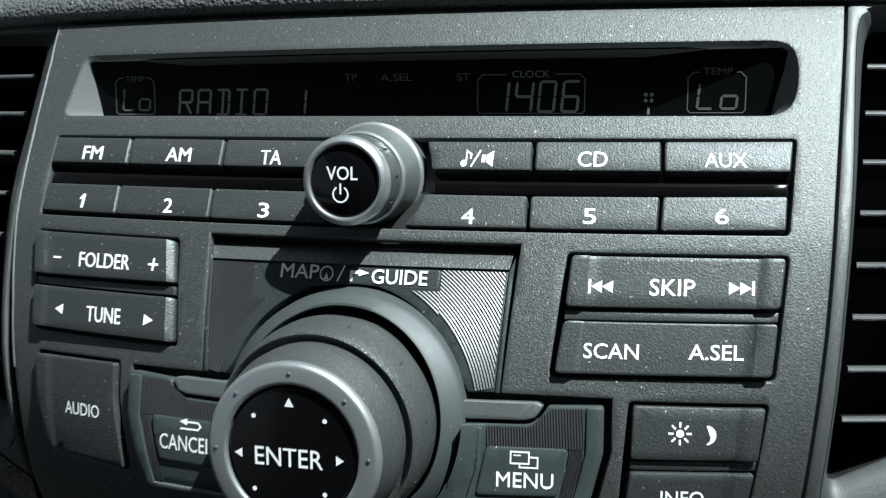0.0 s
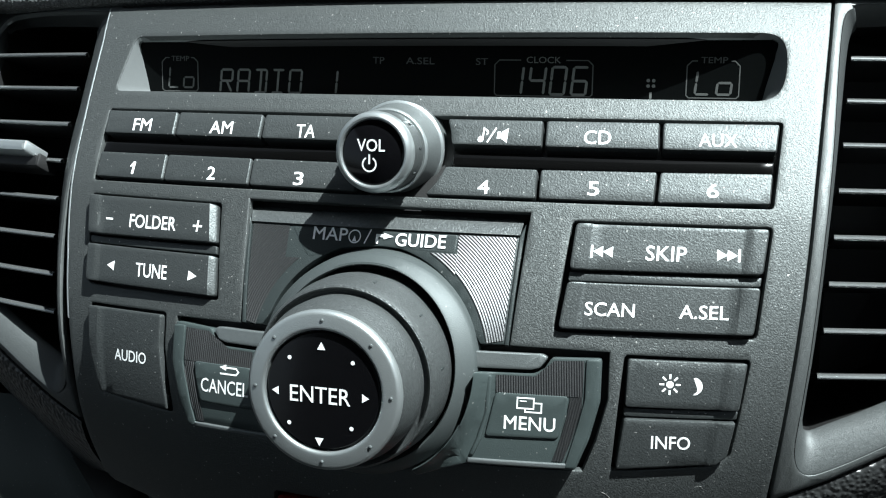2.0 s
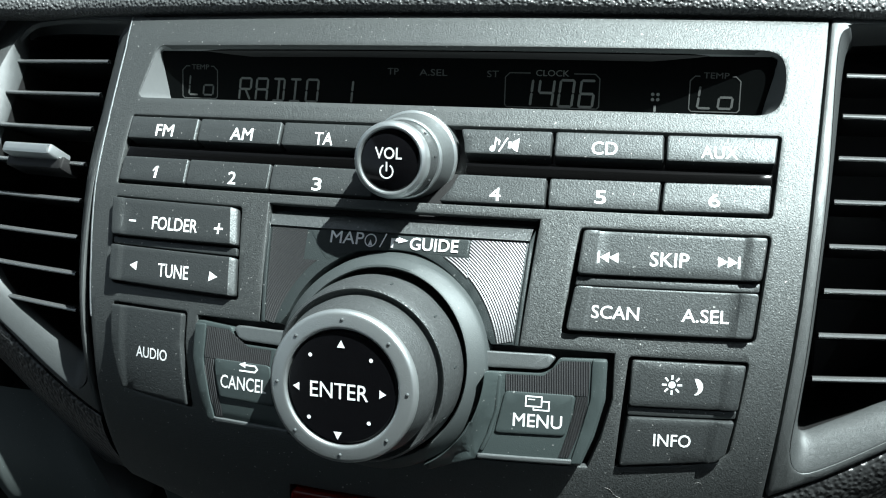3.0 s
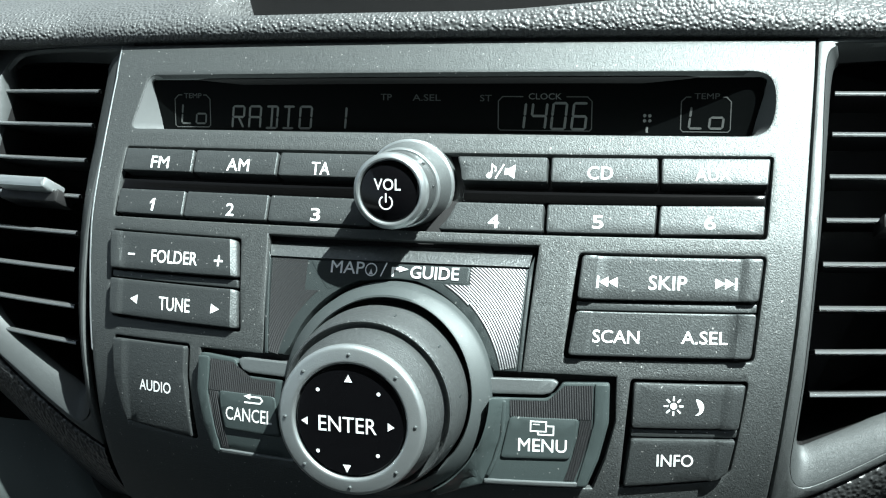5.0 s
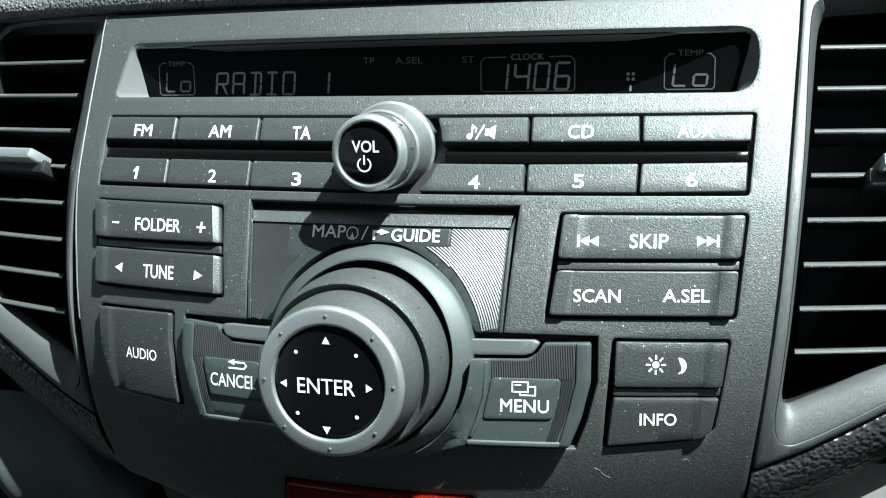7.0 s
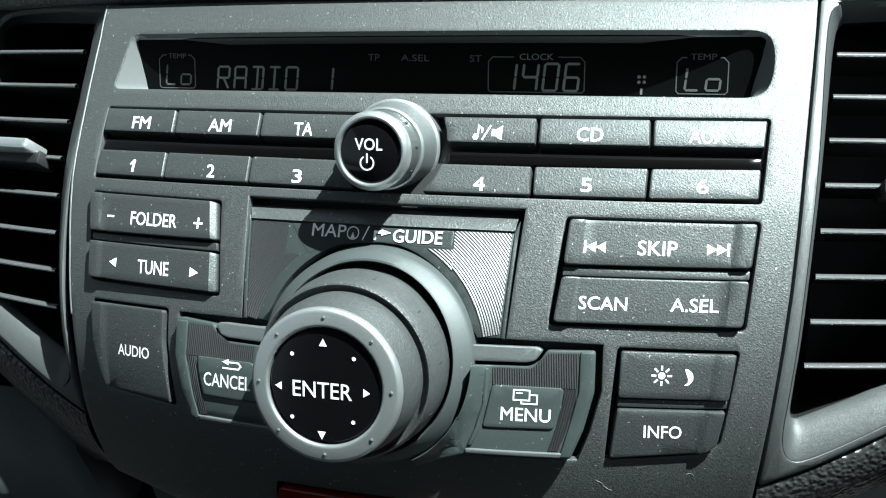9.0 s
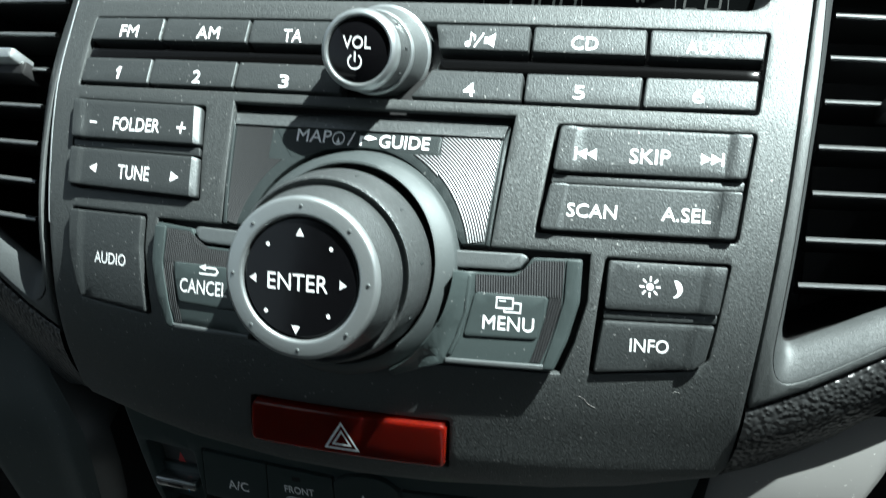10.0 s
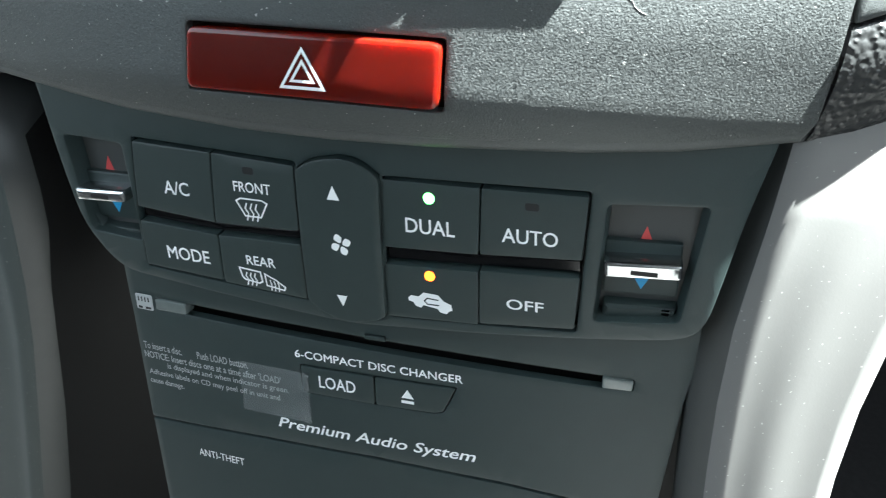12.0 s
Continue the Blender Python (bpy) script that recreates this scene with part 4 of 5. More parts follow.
def vent(sgn, label):
    f = (lambda p: p) if sgn > 0 else (lambda p: [(-x, z) for x, z in p])
    one = thing("air_vent", (sgn * 160, 0, -30), label, "air vent", "dashboard air vents")
    outer = [(x - (3.0 if sgn < 0 and i < 9 else 0), z) for i, (x, z) in enumerate(VENT_OUT)]
    vin, vout = curved([(x - 1.1, z - 0.8) for x, z in VENT_IN] if sgn > 0 else f(LEFT_IN), 4), curved(f(outer), 4)
    vmid = [(a[0] * 0.66 + b[0] * 0.34, a[1] * 0.66 + b[1] * 0.34) for a, b in zip(vin, vout)]
    part("trim", solid(f(TRIM), -3, -0.6 if sgn < 0 else 0, upper, 1.0, [vout], 6.0), SILVER, one, "silver grey vent trim")
    part("sloping_frame", bridged([[upper(x, h, z) for x, z in lp] for lp, h in ((vout, -0.5), ([(a[0] * 0.1 + b[0] * 0.9, a[1] * 0.1 + b[1] * 0.9) for a, b in zip(vin, vout)], -0.9),
                                                                                 (vmid, -5), (vin, -9), (vin, -10.2))]), SHADED_FRAME, one, "silver grey sloping frame", 50)
    back = [upper(x, -10.5, z) + Vector((0, 0.045, 0)) for x, z in vin]
    bm = bridged([[upper(x, -10, z) for x, z in vin], back])
    bm.faces.new([bm.verts.new(p) for p in back])
    part("duct", bm, BLACK, one, "black duct behind the slats", 0)
    for k in range(8):
        z = 21.3 - 13.65 * k
        xs = []
        for (ax, az), (bx, bz) in zip(vin, vin[1:] + vin[:1]):
            if (az - z) * (bz - z) <= 0 and abs(az - bz) > 1e-9:
                xs.append(ax + (bx - ax) * (z - az) / (bz - az))
        if len(xs) < 2:
            continue
        x0, x1 = min(xs), max(xs)
        rows = []
        for y, dz in ((34, -5.5), (12, 0.4), (9.0, 0.95), (7.9, 0.8), (7.25, 0.4), (7.1, 0.0), (7.4, -0.5), (10, -0.9), (34, -6.8)):
            rows.append([upper(x0 + (x1 - x0) * i / 12, 0, z) + Vector((0, y, dz)) / 1000 for i in range(13)])
        slat = part("slat", grid(rows[:3] + rows[7:]), SLAT, one, "black louvre slat")
        part("edge", grid(rows[2:8]), EDGE, slat, "satin front edge")
        if k == 3:
            m = 169.5 if sgn > 0 else -165.5
            part("tab", solid(rounded(box(m - 13.5, m + 13.5, z + 2.6, z + 6.8), 1.2, 3), -8, 3.2, upper, 1.4), SATIN, one, "satin silver direction tab")
            part("tab_stalk", solid(rounded(box(m - 16, m + 16, z - 0.6, z + 4.4), 1.0, 2), -12, -2.5, upper, 1.0), BLACK, one, "dark stalk of the direction tab")
    return one


vent(1, "air vent with black slats in silver grey trim")
vent(-1, "air vent with black slats in silver grey trim")

# ================================================================ dashboard round the panel
dash = thing("dashboard", (0, 60, 60), "pebbled black vinyl dashboard top pad", "dashboard", kind="structure")


def ease(u):
    u = min(1.0, max(0.0, u))
    return u * u * (3 - 2 * u)


# the pad's front roll, and behind it the recess of a hooded display
rows = []
for dy, dz, inner_dy, drop in ((9, 39.5, 9, None), (1.5, 40.6, 1.5, None), (-1.6, 41.8, -1.6, None), (-2.6, 44.0, -2.6, None), (-1.5, 47.5, -1.5, None), (0.6, 50.0, 0.2, 1.4), (3, 52, 1.8, 0), (7, 54.8, 4.5, 0.6),
                               (12, 57.5, 8, 5), (40, 66, 36, 12), (130, 84, 130, 12), (330, 150, 330, None), (560, 260, 560, None)):
    row = []
    for x in [*range(-740, -200, 20), *range(-200, 201, 4), *range(220, 741, 20)]:
        w = ease((x + 99) / 10) * ease((124 - x) / 22) if drop is not None else 0
        crest = 50.6 + 5.0 * ease((x - 10) / 90)
        low = crest - (drop or 0)
        row.append(Vector((x, upper_sheet(max(-170, min(170, x)) / 1000, 0.040) * 1000 + dy + (inner_dy - dy) * w, dz + (low - dz) * w)) / 1000)
    rows.append(row)
part("top_pad", grid(rows), TOPPAD, dash, "pebbled grey vinyl pad", 60)
part("inner_shelf", solid(box(-112, 112, -20, 240), 0, 3, lambda x, h, z: plain(x, z, -121 + h), 0.3, (), 30.0), BLACK, dash, "black shelf inside the dashboard")
part("display_recess", solid(rounded(box(-138, 150, 34, 150), 14, 5), -12, 0, surface(lambda x, z: 0.062 + 0.5 * x * x), 3.0, (), 12.0), BLACK, dash, "black back of the hooded display recess")
for sgn in (-1, 1):
    f = (lambda p: p) if sgn > 0 else (lambda p: [(-x, z) for x, z in p])
    top = f([(120.4, -113.2), (128, -110.4), (137, -106.6), (147, -101.6), (158, -95.4), (172, -87.5), (186, -79)])
    low = f([(115.8, -140.4), (126, -137.6), (136, -133.2), (147, -127.6), (160, -118.4), (174, -106.5), (190, -95)])
    if sgn < 0:
        low = [(x, z - 11 * ease((-x - 118) / 22)) for x, z in low]
    rows = [[pad_face(x, -4, z) for x, z in top], [pad_face(x, -0.6, z) for x, z in top]]
    rows += [[pad_face(a[0] + (b[0] - a[0]) * t, h, a[1] + (b[1] - a[1]) * t) for a, b in zip(top, low)] for t, h in ((0.04, 0.0), (0.25, 0.6), (0.45, 0.5), (0.6, -0.2), (0.75, -1.2), (0.9, -2.4), (1.0, -4.0), (1.0, -30))]
    part("lower_pad", grid(rows), LEATHER, dash, "pebbled black vinyl lower pad", 60)
    # end panels that close the dashboard on both sides, far out of sight
    rows = []
    for t in (0, 0.25, 0.5, 0.75, 1):
        z = 40 - 140 * t
        rows.append([Vector((sgn * x, upper_sheet(0.17, min(0.04, max(-0.13, z / 1000))) * 1000 + 3 + (x - 215) * 0.2, z)) / 1000 for x in (219, 260, 320, 400, 520)])
    part("side_panel", grid(rows), BLACK, dash, "black plastic dashboard face")

# ================================================================ climate control
CLIM = rounded([(-102, -128), (-98.5, -140), (-95.5, -159), (-91, -183), (-80, -196.2), (-40, -199.6), (-2, -202.4), (40, -199.6), (66, -197.4), (92, -194.5), (97.6, -190), (104.2, -160), (110.2, -138), (112, -128)], 7, 4)
SL_R = rounded([(70.8, -158.6), (95.8, -157.0), (90.6, -189.4), (68.4, -191.6)], 1.6, 3)
SL_L = rounded([(-70.0, -156.0), (-91.5, -155.2), (-87.8, -184.5), (-68.6, -185.5)], 1.6, 3)
LEFT_KEYS = rounded([(-66.0, -153.6), (-13.2, -155.6), (-13.4, -196.8), (-68.8, -193.8), (-68.2, -176.5)], 1.0, 2)
RIGHT_KEYS = rounded([(11.4, -157.0), (66.8, -155.8), (64.0, -195.6), (10.6, -198.2)], 1.0, 2)
FAN_HOLE = rounded([(-13.1, -157.2), (-8, -154.0), (0, -152.4), (3.8, -152.7), (7.0, -153.8), (11.5, -157.2), (10.7, -197.6), (7.6, -199.5), (4, -200.6), (-5, -200.8), (-9.8, -198.8), (-13.6, -195.6)], 1.2, 2)
clim = thing("climate_control_panel", (0, -10, -175), "charcoal climate control panel with buttons and two sliders", "climate control")
part("fascia", solid(CLIM, -2.5, 0, climate, 0.5, [SL_R, SL_L, LEFT_KEYS, RIGHT_KEYS, FAN_HOLE], 6.0), LOWER, clim, "charcoal plastic fascia")
part("rim", solid(CLIM, -16, -2.5, climate, 0.2, [offset(ccw(CLIM), 3)], 8.0), LOWER, clim)
part("backing", solid(offset(ccw(CLIM), 4), -12, -7, climate, 0.2, (), 8.0), BLACK, clim)


def low_button(outline, prints, label, r=0.6, h=0.5):
    return button(outline, clim, prints, h, climate, LOWBUTTON, r, label, 0.3, h0=-7, chamfer=0)


def told(text, cx, cz, w, tall, weight=0.006, turn=0.0):
    return says(text, cx, cz, w, tall, climate, weight, 0.0, turn)


def drawn(loops):
    return shows(loops, climate)


SCREEN = stroke([(-32.6, -168.4), (-31.2, -167.6), (-24.4, -167.6), (-22.9, -168.4), (-25.2, -172.6), (-30.2, -172.6)], 0.45, True)
HEAT = [q for dx in (-1.6, 0, 1.6) for q in stroke([(-27.8 + dx, -168.9), (-28.4 + dx, -170.4), (-27.5 + dx, -171.8), (-28.1 + dx, -173.8)], 0.42)]
low_button([(-65.4, -154.6), (-39.3, -155.4), (-41.0, -176.0), (-67.4, -174.2)], [told("A/C", -52.3, -167.1, 8.6, 4.0)], "charcoal button marked A/C")
fr = low_button([(-38.9, -155.4), (-13.7, -156.6), (-13.9, -175.2), (-40.6, -176.0)], [told("FRONT", -27.1, -164.2, 11.6, 3.0), drawn(SCREEN + HEAT)], "charcoal button marked FRONT with a defrost sign")
low_button([(-67.6, -178.6), (-40.8, -179.8), (-41.4, -194.2), (-68.4, -192.8)], [told("MODE", -52.3, -187.5, 14.8, 4.1)], "charcoal button marked MODE")
REARW = stroke([(-35.0, -189.0), (-28.2, -189.6), (-27.9, -192.6), (-29.0, -193.2), (-33.6, -192.6), (-34.4, -191.8)], 0.5, True) + \
    [q for dx in (-1.4, 0, 1.4) for q in stroke([(-31.4 + dx, -190.4), (-31.8 + dx, -191.4), (-31.1 + dx, -192.6), (-31.6 + dx, -194.2)], 0.42)] + \
    stroke([(-26.8, -190.0), (-23.2, -191.6), (-20.6, -193.4), (-21.0, -194.4), (-26.6, -193.6)], 0.45, True) + \
    [q for dx in (0, 1.2, 2.4) for q in stroke([(-25.3 + dx, -191.8 - 0.2 * dx), (-25.0 + dx, -193.0), (-25.2 + dx, -195.0)], 0.36)]
low_button([(-40.4, -179.8), (-13.9, -179.2), (-14.0, -196.2), (-41.0, -194.6)], [told("REAR", -27.5, -186.2, 9.4, 2.9), drawn(REARW)], "charcoal button marked REAR with a defrost sign")
BLADES = [curved([(-0.9 + 0.5 * math.cos(a), -177.0 + 0.5 * math.sin(a)), (-0.9 + 2.2 * math.cos(a - 0.5), -177.0 + 2.2 * math.sin(a - 0.5)), (-0.9 + 3.2 * math.cos(a), -177.0 + 3.2 * math.sin(a)),
                  (-0.9 + 2.4 * math.cos(a + 0.55), -177.0 + 2.4 * math.sin(a + 0.55))], 4) for a in (0.4, 0.4 + math.pi / 2, 0.4 + math.pi, 0.4 + 1.5 * math.pi)]
fan = low_button([(-12.7, -157.3), (-10.4, -155.6), (-7.2, -154.2), (-3.8, -153.3), (0, -152.9), (3.6, -153.2), (6.8, -154.2), (9.2, -155.6), (11.1, -157.4), (10.4, -197.4), (7.4, -199.2), (4, -200.2), (-0.5, -200.6), (-5, -200.4), (-9.6, -198.4), (-13.2, -195.4)],
                 [drawn([triangle(-2.0, -162.4, 3.6, 4.0, "up")]), drawn(BLADES), drawn([triangle(-2.2, -194.2, 3.2, 3.4, "down")])], "charcoal fan speed rocker with arrows", 0.8, 1.6)
dual = low_button([(11.8, -157.7), (38.3, -157.4), (37.6, -175.8), (11.1, -176.6)], [told("DUAL", 24.6, -169.5, 13.6, 4.2)], "charcoal button marked DUAL with green lamp")
part("lamp", polys([disc(24.6, -161.5, 1.55, 20)], 0.6, climate), GREENLED, dual, "small lit green lamp")
au = low_button([(38.7, -157.4), (66.2, -156.9), (64.9, -174.2), (38.0, -175.6)], [told("AUTO", 51.3, -169.3, 14.7, 4.0) ], "charcoal button marked AUTO")
part("lamp", polys([rounded(box(-29.4, -26.0, -160.4, -158.4), 0.7, 3)], 0.58, climate), BLACK, fr, "unlit lamp window")
part("lamp", polys([rounded(box(50.0, 53.6, -162.0, -160.0), 0.7, 3)], 0.58, climate), BLACK, au, "unlit lamp window")
CAR = [[(17.3, -190.9), (18.2, -190.1), (20.4, -190.2), (21.8, -188.8), (26.0, -189.1), (27.5, -190.8), (29.6, -191.6), (29.9, -193.3), (28.9, -193.7), (28.2, -194.6), (26.4, -194.3), (25.6, -193.3), (21.6, -192.7), (20.9, -193.6), (19.4, -193.2), (18.7, -192.1), (17.4, -191.8)]]
rec = low_button([(11.1, -181.6), (37.5, -180.7), (37.0, -196.6), (10.8, -197.6)], [drawn(CAR)], "charcoal recirculation button with car sign and amber lamp")
part("arrow", polys(stroke([(26.0, -190.6), (22.8, -190.4), (22.0, -191.3), (22.8, -192.2), (26.0, -192.2)], 0.4), 0.62, climate), LOWBUTTON, rec)
part("lamp", polys([disc(23.9, -183.6, 1.45, 20)], 0.6, climate), AMBERLED, rec, "small lit amber lamp")
low_button([(37.9, -180.3), (64.6, -179.2), (63.4, -194.4), (37.3, -196.2)], [told("OFF", 50.1, -189.0, 10.1, 3.1)], "charcoal button marked OFF")


part("gap_strip", solid([(-67.0, -175.2), (-40.8, -177.0), (-14.2, -176.2), (-14.2, -178.4), (-40.6, -179.0), (-67.2, -177.8)], -6.5, -1.4, climate, 0.2), GLOSSBLACK, clim, "black strip between the button rows")
part("gap_strip", solid([(11.5, -177.4), (38.0, -176.6), (64.4, -175.0), (64.4, -178.4), (38.0, -179.6), (11.5, -180.8)], -6.5, -1.4, climate, 0.2), GLOSSBLACK, clim, "black strip between the button rows")


def slider(outline, cx, bar, red, blue, label):
    s = part("slider_well", solid(offset(ccw(outline), 0.3), -9.5, -6.0, climate, 0.2), FACET, clim, label)
    part("well_wall", bridged([[climate(x, -0.6, z) for x, z in ccw(outline)], [climate(x, -6.2, z) for x, z in offset(ccw(outline), 1.0)]]), LOWER, s)
    zc = bar[2] - 14
    part("thumb_ramp", solid(rounded([(bar[0], zc + 4.5), (bar[1], zc + 5), (bar[1] - 1, zc - 1), (bar[0] - 0.8, zc - 1)], 0.8, 2), -7, -2.6, climate, 1.8), LOWBUTTON, s)
    part("carriage", solid(rounded([(bar[0] - 0.2, bar[3] + 3.4), (bar[1] + 0.2, bar[3] + 3.8), (bar[1] - 0.3, bar[2] - 7.0), (bar[0] - 0.4, bar[2] - 7.4)], 0.8, 2), -7, -4.2, climate, 0.6), LOWBUTTON, s)
    part("slider_bar", solid(rounded([(bar[0], bar[2] - 0.1), (bar[1], bar[2] + 0.9), (bar[1] + 0.2, bar[3] + 0.9), (bar[0] - 0.2, bar[3] - 0.1)], 0.9, 3), -5, 1.4, climate, 1.1), CHROME, s, "chrome slider bar")
    part("mark", polys([box(cx - 3.4, cx + 3.4, bar[2] + 1.5, bar[2] + 2.7)], 1.47, climate), BLACK, s)
    part("sign", polys([triangle(red[0], red[1], 4.4, 5.6, "up")], -5.9, climate), REDPRINT, s)
    part("sign", polys([triangle(blue[0], blue[1], 4.2, 3.6, "down")], -4.1, climate), BLUEPRINT, s)


slider(SL_R, 80.8, (70.6, 90.2, -177.6, -173.2), (80.9, -168.7), (80.3, -181.2), "temperature slider with chrome bar")
slider(SL_L, -80.6, (-90.0, -71.4, -174.6, -170.8), (-81.4, -165.6), (-79.6, -178.0), "temperature slider with chrome bar")

# ================================================================ disc changer
cdp = thing("disc_changer", (0, 10, -230), "charcoal six disc changer faceplate with slot", "disc player")
CD = [(-87, -192), (-86.5, -215), (-86.5, -253.5), (-40, -251.4), (0, -250.6), (40, -251.8), (87, -256.4), (92.5, -215), (97, -192)]
SLOT = rounded([(-76.5, -206.9), (-62, -207.0), (0, -208.3), (69, -210.0), (78.5, -210.2), (78.2, -213.9), (69, -214.0), (0, -212.4), (-62, -211.0), (-76.5, -211.0)], 0.8, 2)
LOADS = rounded([(-24.6, -221.2), (27.0, -220.6), (22.6, -229.9), (19.6, -230.9), (-24.4, -231.3)], 0.8, 2)
part("faceplate", solid(CD, -3, 0, changer, 0.3, [SLOT, LOADS], 6.0), LOWER, cdp, "charcoal plastic faceplate")
part("backing", solid(offset(ccw(CD), 2), -14, -9, changer, 0.2, (), 8.0), BLACK, cdp)
part("side_wall", solid(CD, -60, -3, changer, 0.2, [offset(ccw(CD), 3)], 12.0), BLACK, cdp)
part("lower_door", solid([(-86.3, -254.4), (-40, -252.3), (0, -251.5), (40, -252.7), (86.8, -257.3), (83, -300), (-86, -300)], -3, 0, changer, 0.3, (), 6.0), LOWER, cdp, "lower faceplate marked ANTI-THEFT")
part("slot_guide", solid(rounded(box(-76.2, -64.2, -210.8, -207.1), 0.6, 2), -4, 0.5, changer, 0.4), SMOKYCLEAR, cdp, "smoky clear plastic slot guide")
part("slot_guide", solid(rounded([(69.4, -210.2), (78.2, -210.4), (78.0, -213.7), (69.3, -213.8)], 0.6, 2), -4, 0.5, changer, 0.4), SMOKYCLEAR, cdp, "smoky clear plastic slot guide")
part("slot_shutter", solid([(-63.8, -207.6), (0, -208.9), (69.0, -210.6), (69, -213.4), (0, -211.8), (-63.8, -210.4)], -9, -5, changer, 0.2), BLACK, cdp)
part("disc_mark", solid(rounded(box(-84.2, -77.6, -211.8, -206.4), 0.5, 2), 0, 0.25, changer, 0.1), GREYPRINT, cdp, "small grey disc sign")
part("disc_mark_detail", polys([box(-83.2 + 1.3 * i, -82.7 + 1.3 * i, -208.9, -207.2) for i in range(4)] + [box(-83.4, -81.8, -211.4, -210.6), box(-80.6, -78.4, -211.4, -210.6)], 0.32, changer), BLACK, cdp)
part("nub", solid(rounded(box(-1.6, 5.2, -208.4, -206.8), 0.6, 2), 0, 0.9, changer, 0.4), LOWBUTTON, cdp)
ld = part("load_button", solid(rounded([(-24.2, -221.6), (0.3, -221.3), (0.2, -230.9), (-24.0, -230.9)], 0.5, 2), -5, 0.3, changer, 0.3), LOWBUTTON, cdp)
printed(words("LOAD", -12.0, -226.1, 12.4, 4.2, 0.38, changer, 0.006), WHITE, ld)
ej = part("eject_button", solid(rounded([(0.8, -221.3), (26.4, -221.0), (22.3, -229.6), (19.4, -230.5), (0.7, -230.9)], 0.7, 2), -5, 0.3, changer, 0.3), LOWBUTTON, cdp)
part("sign", polys([triangle(11.2, -225.3, 4.0, 3.0, "up"), box(9.2, 13.2, -228.6, -227.6)], 0.38, changer), WHITE, ej)
printed(words("6-COMPACT DISC CHANGER", 1.4, -217.6, 54.6, 2.7, 0.08, changer, 0.008), WHITE, cdp)
printed(words("Premium Audio System", -1.0, -244.7, 66.5, 5.0, 0.08, changer, 0.010, 0.35), WHITE, cdp)
printed(words("ANTI-THEFT", -59.4, -263.8, 18.4, 2.8, 0.08, changer, 0.0), WHITE, cdp)
for text, x0, x1, z in (("To insert a disc.", -84.6, -69.0, -225.2), ("Push LOAD button.", -63.0, -43.6, -225.2), ("NOTICE: Insert discs one at a time after 'LOAD'", -84.9, -32.0, -228.6),
                        ("is displayed and when indicator is green.", -76.0, -29.4, -232.0), ("Adhesive labels on CD may peel off in unit and", -84.2, -33.0, -235.4), ("cause damage.", -84.4, -70.4, -238.8)):
    small_print(words(text, (x0 + x1) / 2, z, x1 - x0, 2.6, 0.08, changer, 0.006), GREYPRINT, cdp)
rows = [[changer(-47 + 25.4 * i / 14, 0.16 + max(0.0, (i - 9) / 5) ** 1.5 * (0.4 + 1.6 * random.random()) * (0.4 + 0.6 * j / 8), -224 - 18 * j / 8) for i in range(15)] for j in range(9)]
tape = thing("tape_piece", (-35, 12, -233), "piece of clear sticky tape stuck on the disc changer", "tape")
part("film", grid(rows), TAPE, tape, "", 0)

# ================================================================ lint
def fibre(points, r, label):
    """A thin curled thread along points over the panel (x, z in millimetres)."""
    line = curved(points + points[-2:0:-1], 4)[:4 * (len(points) - 1) + 1]
    one = thing("lint_fibre", (*[points[0][0], upper(points[0][0], 0, points[0][1]).y * 1000], points[0][1]), label, "lint")
    loops = []
    for i, (x, z) in enumerate(line):
        a, b = line[max(0, i - 1)], line[min(len(line) - 1, i + 1)]
        d = Vector((b[0] - a[0], b[1] - a[1])).normalized()
        k = r * (0.5 if i in (0, len(line) - 1) else 1.0)
        loops.append([upper(x - d.y * k * math.cos(q * math.pi / 3), r + k * math.sin(q * math.pi / 3), z + d.x * k * math.cos(q * math.pi / 3)) for q in range(6)])
    part("thread", bridged(loops), LINT, one)


fibre([(71.5, -110.0), (72.4, -110.4), (73.4, -111.0), (74.2, -112.2), (75.4, -113.1), (76.6, -113.6)], 0.045, "pale curled lint fibre lying on the radio panel")
fibre([(98.6, -107.6), (99.4, -107.0), (100.4, -107.2), (100.9, -108.0)], 0.04, "tiny pale lint fibre lying on the radio panel")

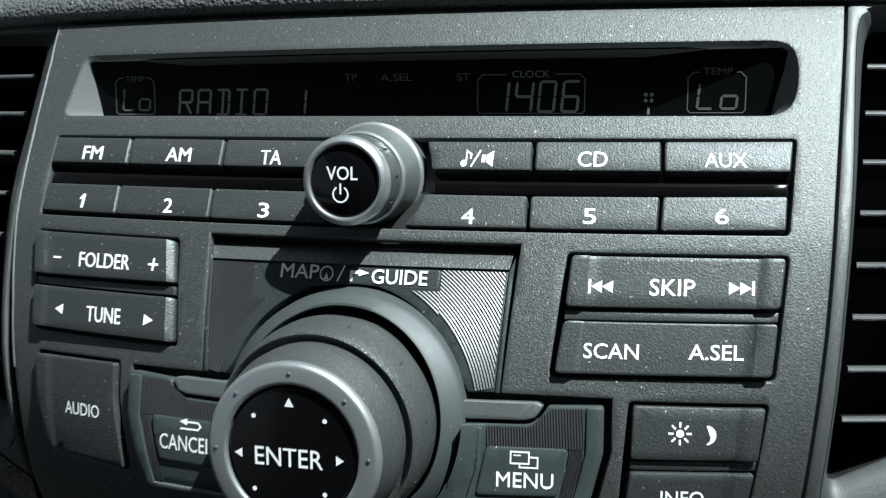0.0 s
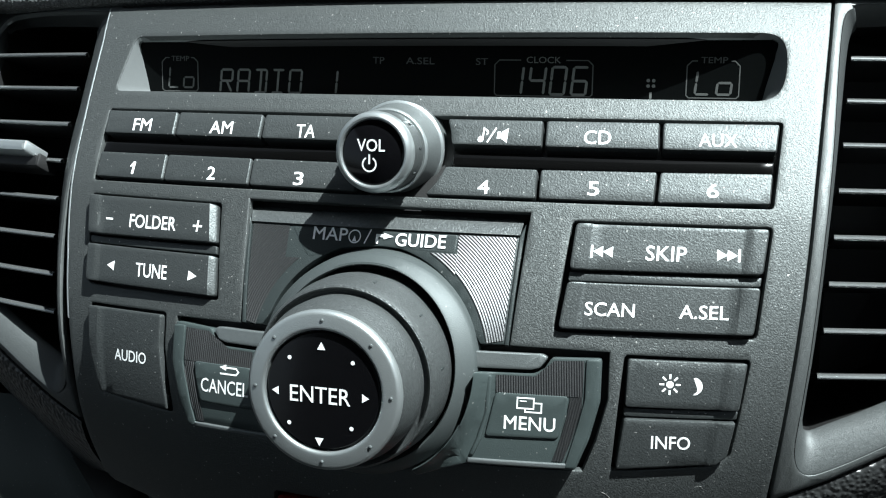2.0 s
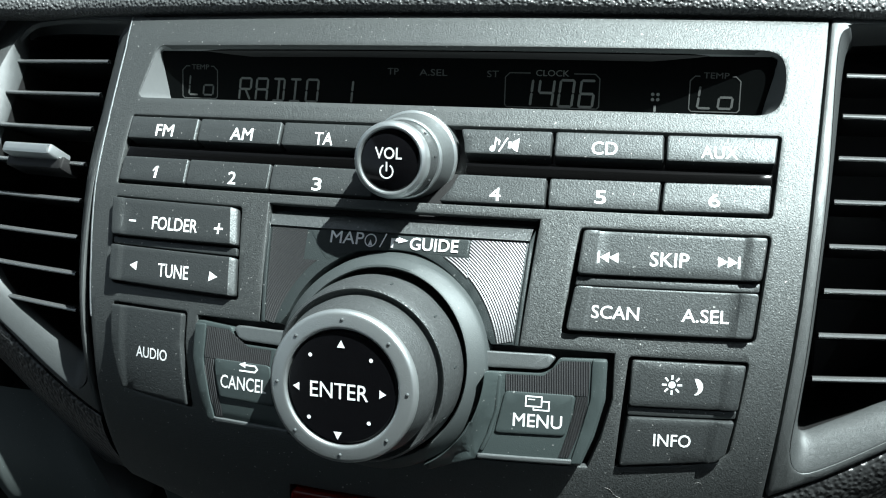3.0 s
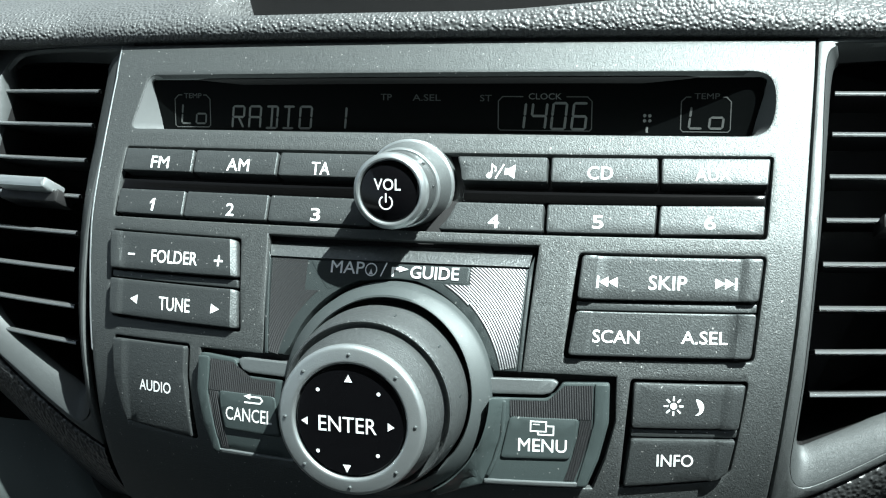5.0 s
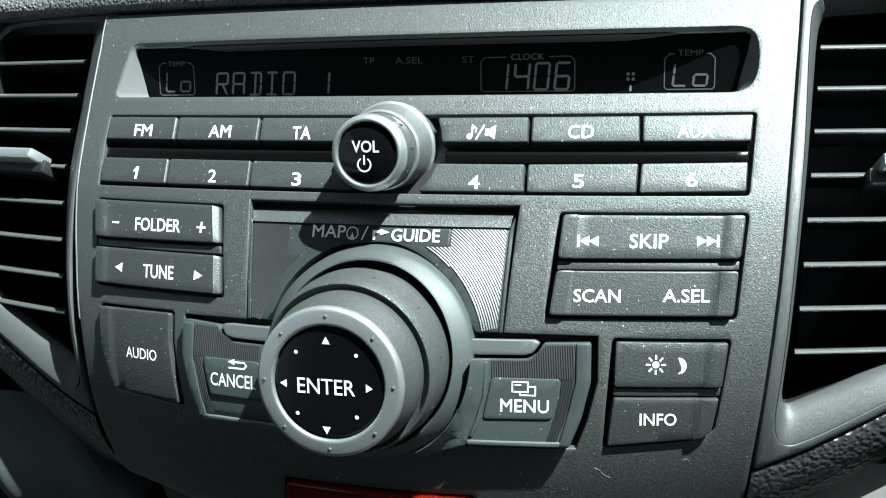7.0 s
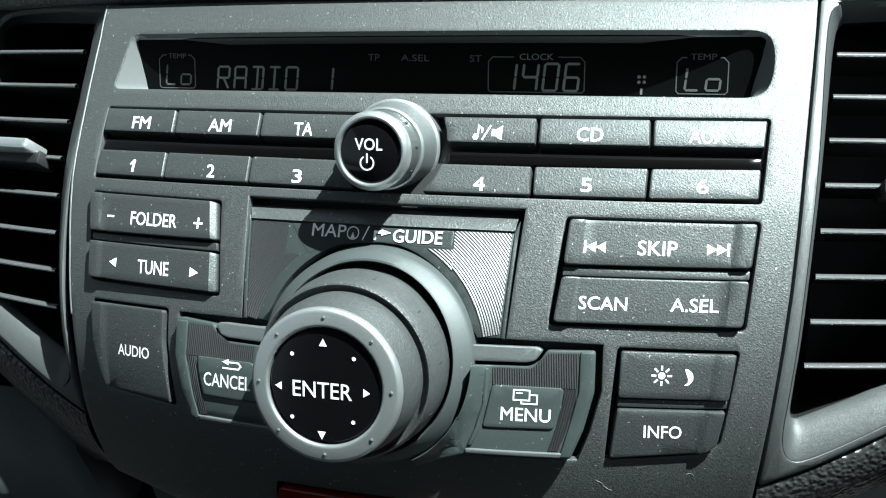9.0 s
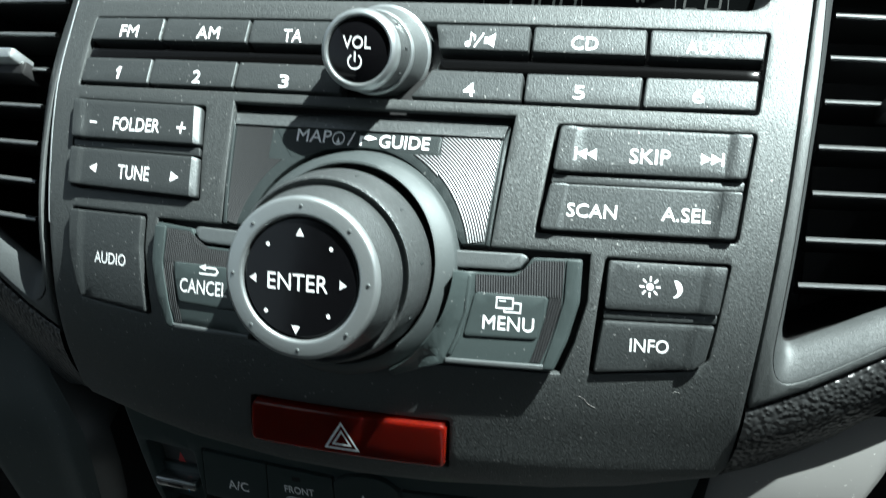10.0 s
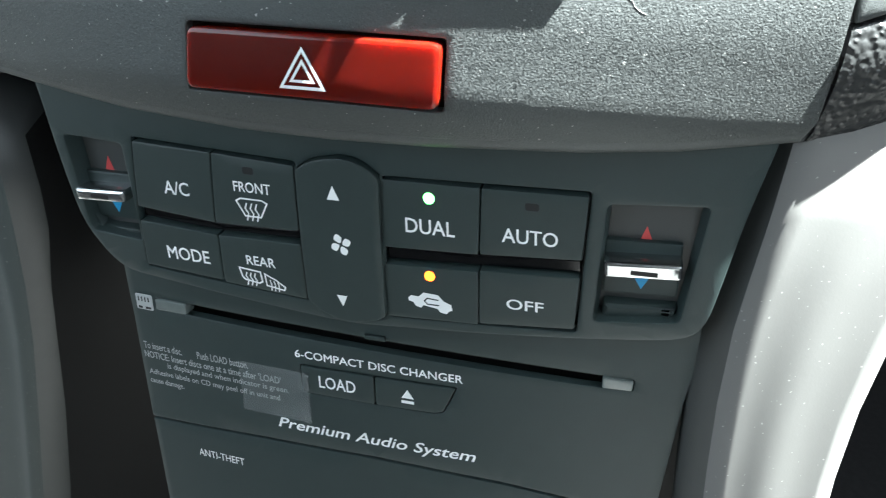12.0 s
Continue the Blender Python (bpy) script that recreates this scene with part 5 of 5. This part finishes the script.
# ================================================================ console sides
for sgn in (-1, 1):
    con = thing("console_side", (sgn * 120, 0, -200), "light grey plastic side panel of the centre console" if sgn > 0 else "darker grey plastic side panel of the centre console", "console panel", "console side panels", "structure")
    zs = [-118, -138.5, -158, -175, -190, -212, -235, -270, -320, -400]
    xi = [114, 112.6, 109.6, 106.6, 104.1, 102.3, 101.7, 101.7, 102, 102] if sgn > 0 else [160, 144, 125.4, 125.4, 127.5, 132.2, 139.5, 154.5, 177, 213]
    fw = [1] * 10 if sgn > 0 else [4.4, 3.0, 0.9, 0.95, 0.95, 0.75, 0.75, 0.9, 1, 1]
    xo = [x + 36 * (sgn < 0) for x in (181, 169, 159, 151, 147, 142, 139, 137, 136, 136)]
    xo = [max(b, a + 25 + 15 * (sgn < 0)) for a, b in zip(xi, xo)]
    rows, wall = [], []
    for z, a, b, k in zip(zs, xi, xo, fw):
        row = []
        for i in range(15):
            t = i / 14
            x = a + (b - a) * t
            y = (-6.6 if sgn > 0 else -11.8) + 0.50 * (a - 117) + (0.24 if sgn > 0 else 0.02) * (x - a) - (0.39 if sgn > 0 else 0.44) * (z + 137.6) + (0 if t > 0.07 else 1.6 * (1 - t / 0.07) ** 2) + (26 * ((t - 0.86) / 0.14) ** 2 if t > 0.86 else 0) \
                - 0.6 * math.exp(-((t - 0.42) / 0.16) ** 2) - (5.0 if sgn < 0 else 0.0) * ease((-140 - z) / 25) * math.exp(-((t - 0.06) / 0.16) ** 2) + 14 * ease((z + 142) / 18)
            row.append(Vector((sgn * x, y, z)) / 1000)
        rows.append(row)
        wall.append([row[0] + Vector((-sgn * dx, dy, 0)) / 1000 for dx, dy in ((0, 0), (0.8, 0.2), (3 * k, 2.6 * k), ((6.5 if sgn < 0 else 9) * k, 7 * k), ((7.5 if sgn < 0 else 10) * k, 10 * k), (11, 50 + 30 * (sgn < 0)), (60, 74 + 30 * (sgn < 0)))])
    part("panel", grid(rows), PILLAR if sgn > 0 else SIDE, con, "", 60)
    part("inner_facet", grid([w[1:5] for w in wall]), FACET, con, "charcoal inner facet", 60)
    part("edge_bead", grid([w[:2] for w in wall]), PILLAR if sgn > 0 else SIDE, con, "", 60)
    part("recess_wall", grid([w[4:] for w in wall]), BLACK, con, "black recess wall", 60)

# ================================================================ the unseen cabin that closes the place; its side walls' heights shape the light
def slab(name, x0, x1, y0, y1, z0, z1, mat, label):
    bm = bmesh.new()
    bmesh.ops.create_cube(bm, size=1)
    for v in bm.verts:
        v.co = Vector(((x0 + x1) / 2 + v.co.x * (x1 - x0), (y0 + y1) / 2 + v.co.y * (y1 - y0), (z0 + z1) / 2 + v.co.z * (z1 - z0)))
    bmesh.ops.bevel(bm, geom=bm.edges[:], offset=0.01, segments=2, affect="EDGES")
    me = bpy.data.meshes.new(name)
    bm.to_mesh(me)
    bm.free()
    me.materials.append(mat)
    return tagged(new(name, me), label, "car cabin", kind="structure")


slab("floor", -0.75, 0.75, -1.75, 0.55, 0.10, 0.14, CARPET, "dark carpeted cabin floor")
# Added ground, out of view, that throws sunlight up at the panel's underside.
ground = bmesh.new()
bmesh.ops.create_grid(ground, x_segments=40, y_segments=40, size=60)
ground_mesh = bpy.data.meshes.new("ground")
ground.to_mesh(ground_mesh)
ground.free()
ground_mesh.materials.append(BOUNCE_GROUND)
tagged(new("ground", ground_mesh), "unseen grey ground added to bounce light up into the car", "ground", kind="structure").location.z = -0.32
slab("wall_rear", -0.75, 0.75, -1.80, -1.75, -0.32, 1.35, CABIN, "dark rear cabin wall")
slab("wall_left", -0.80, -0.75, -1.80, 0.60, -0.32, 0.66, CABIN, "unseen dark left wall, kept low to let light in")
slab("wall_right", 0.75, 0.80, -1.80, 0.60, -0.32, 0.98, CABIN, "unseen dark right wall, raised to hold light off")
slab("wall_front", -0.75, 0.75, 0.55, 0.60, -0.32, 0.80, CABIN, "dark bulkhead below the windscreen")
slab("ceiling", -0.72, 0.72, -1.80, -0.06, 1.35, 1.39, CABIN, "grey cabin roof lining")
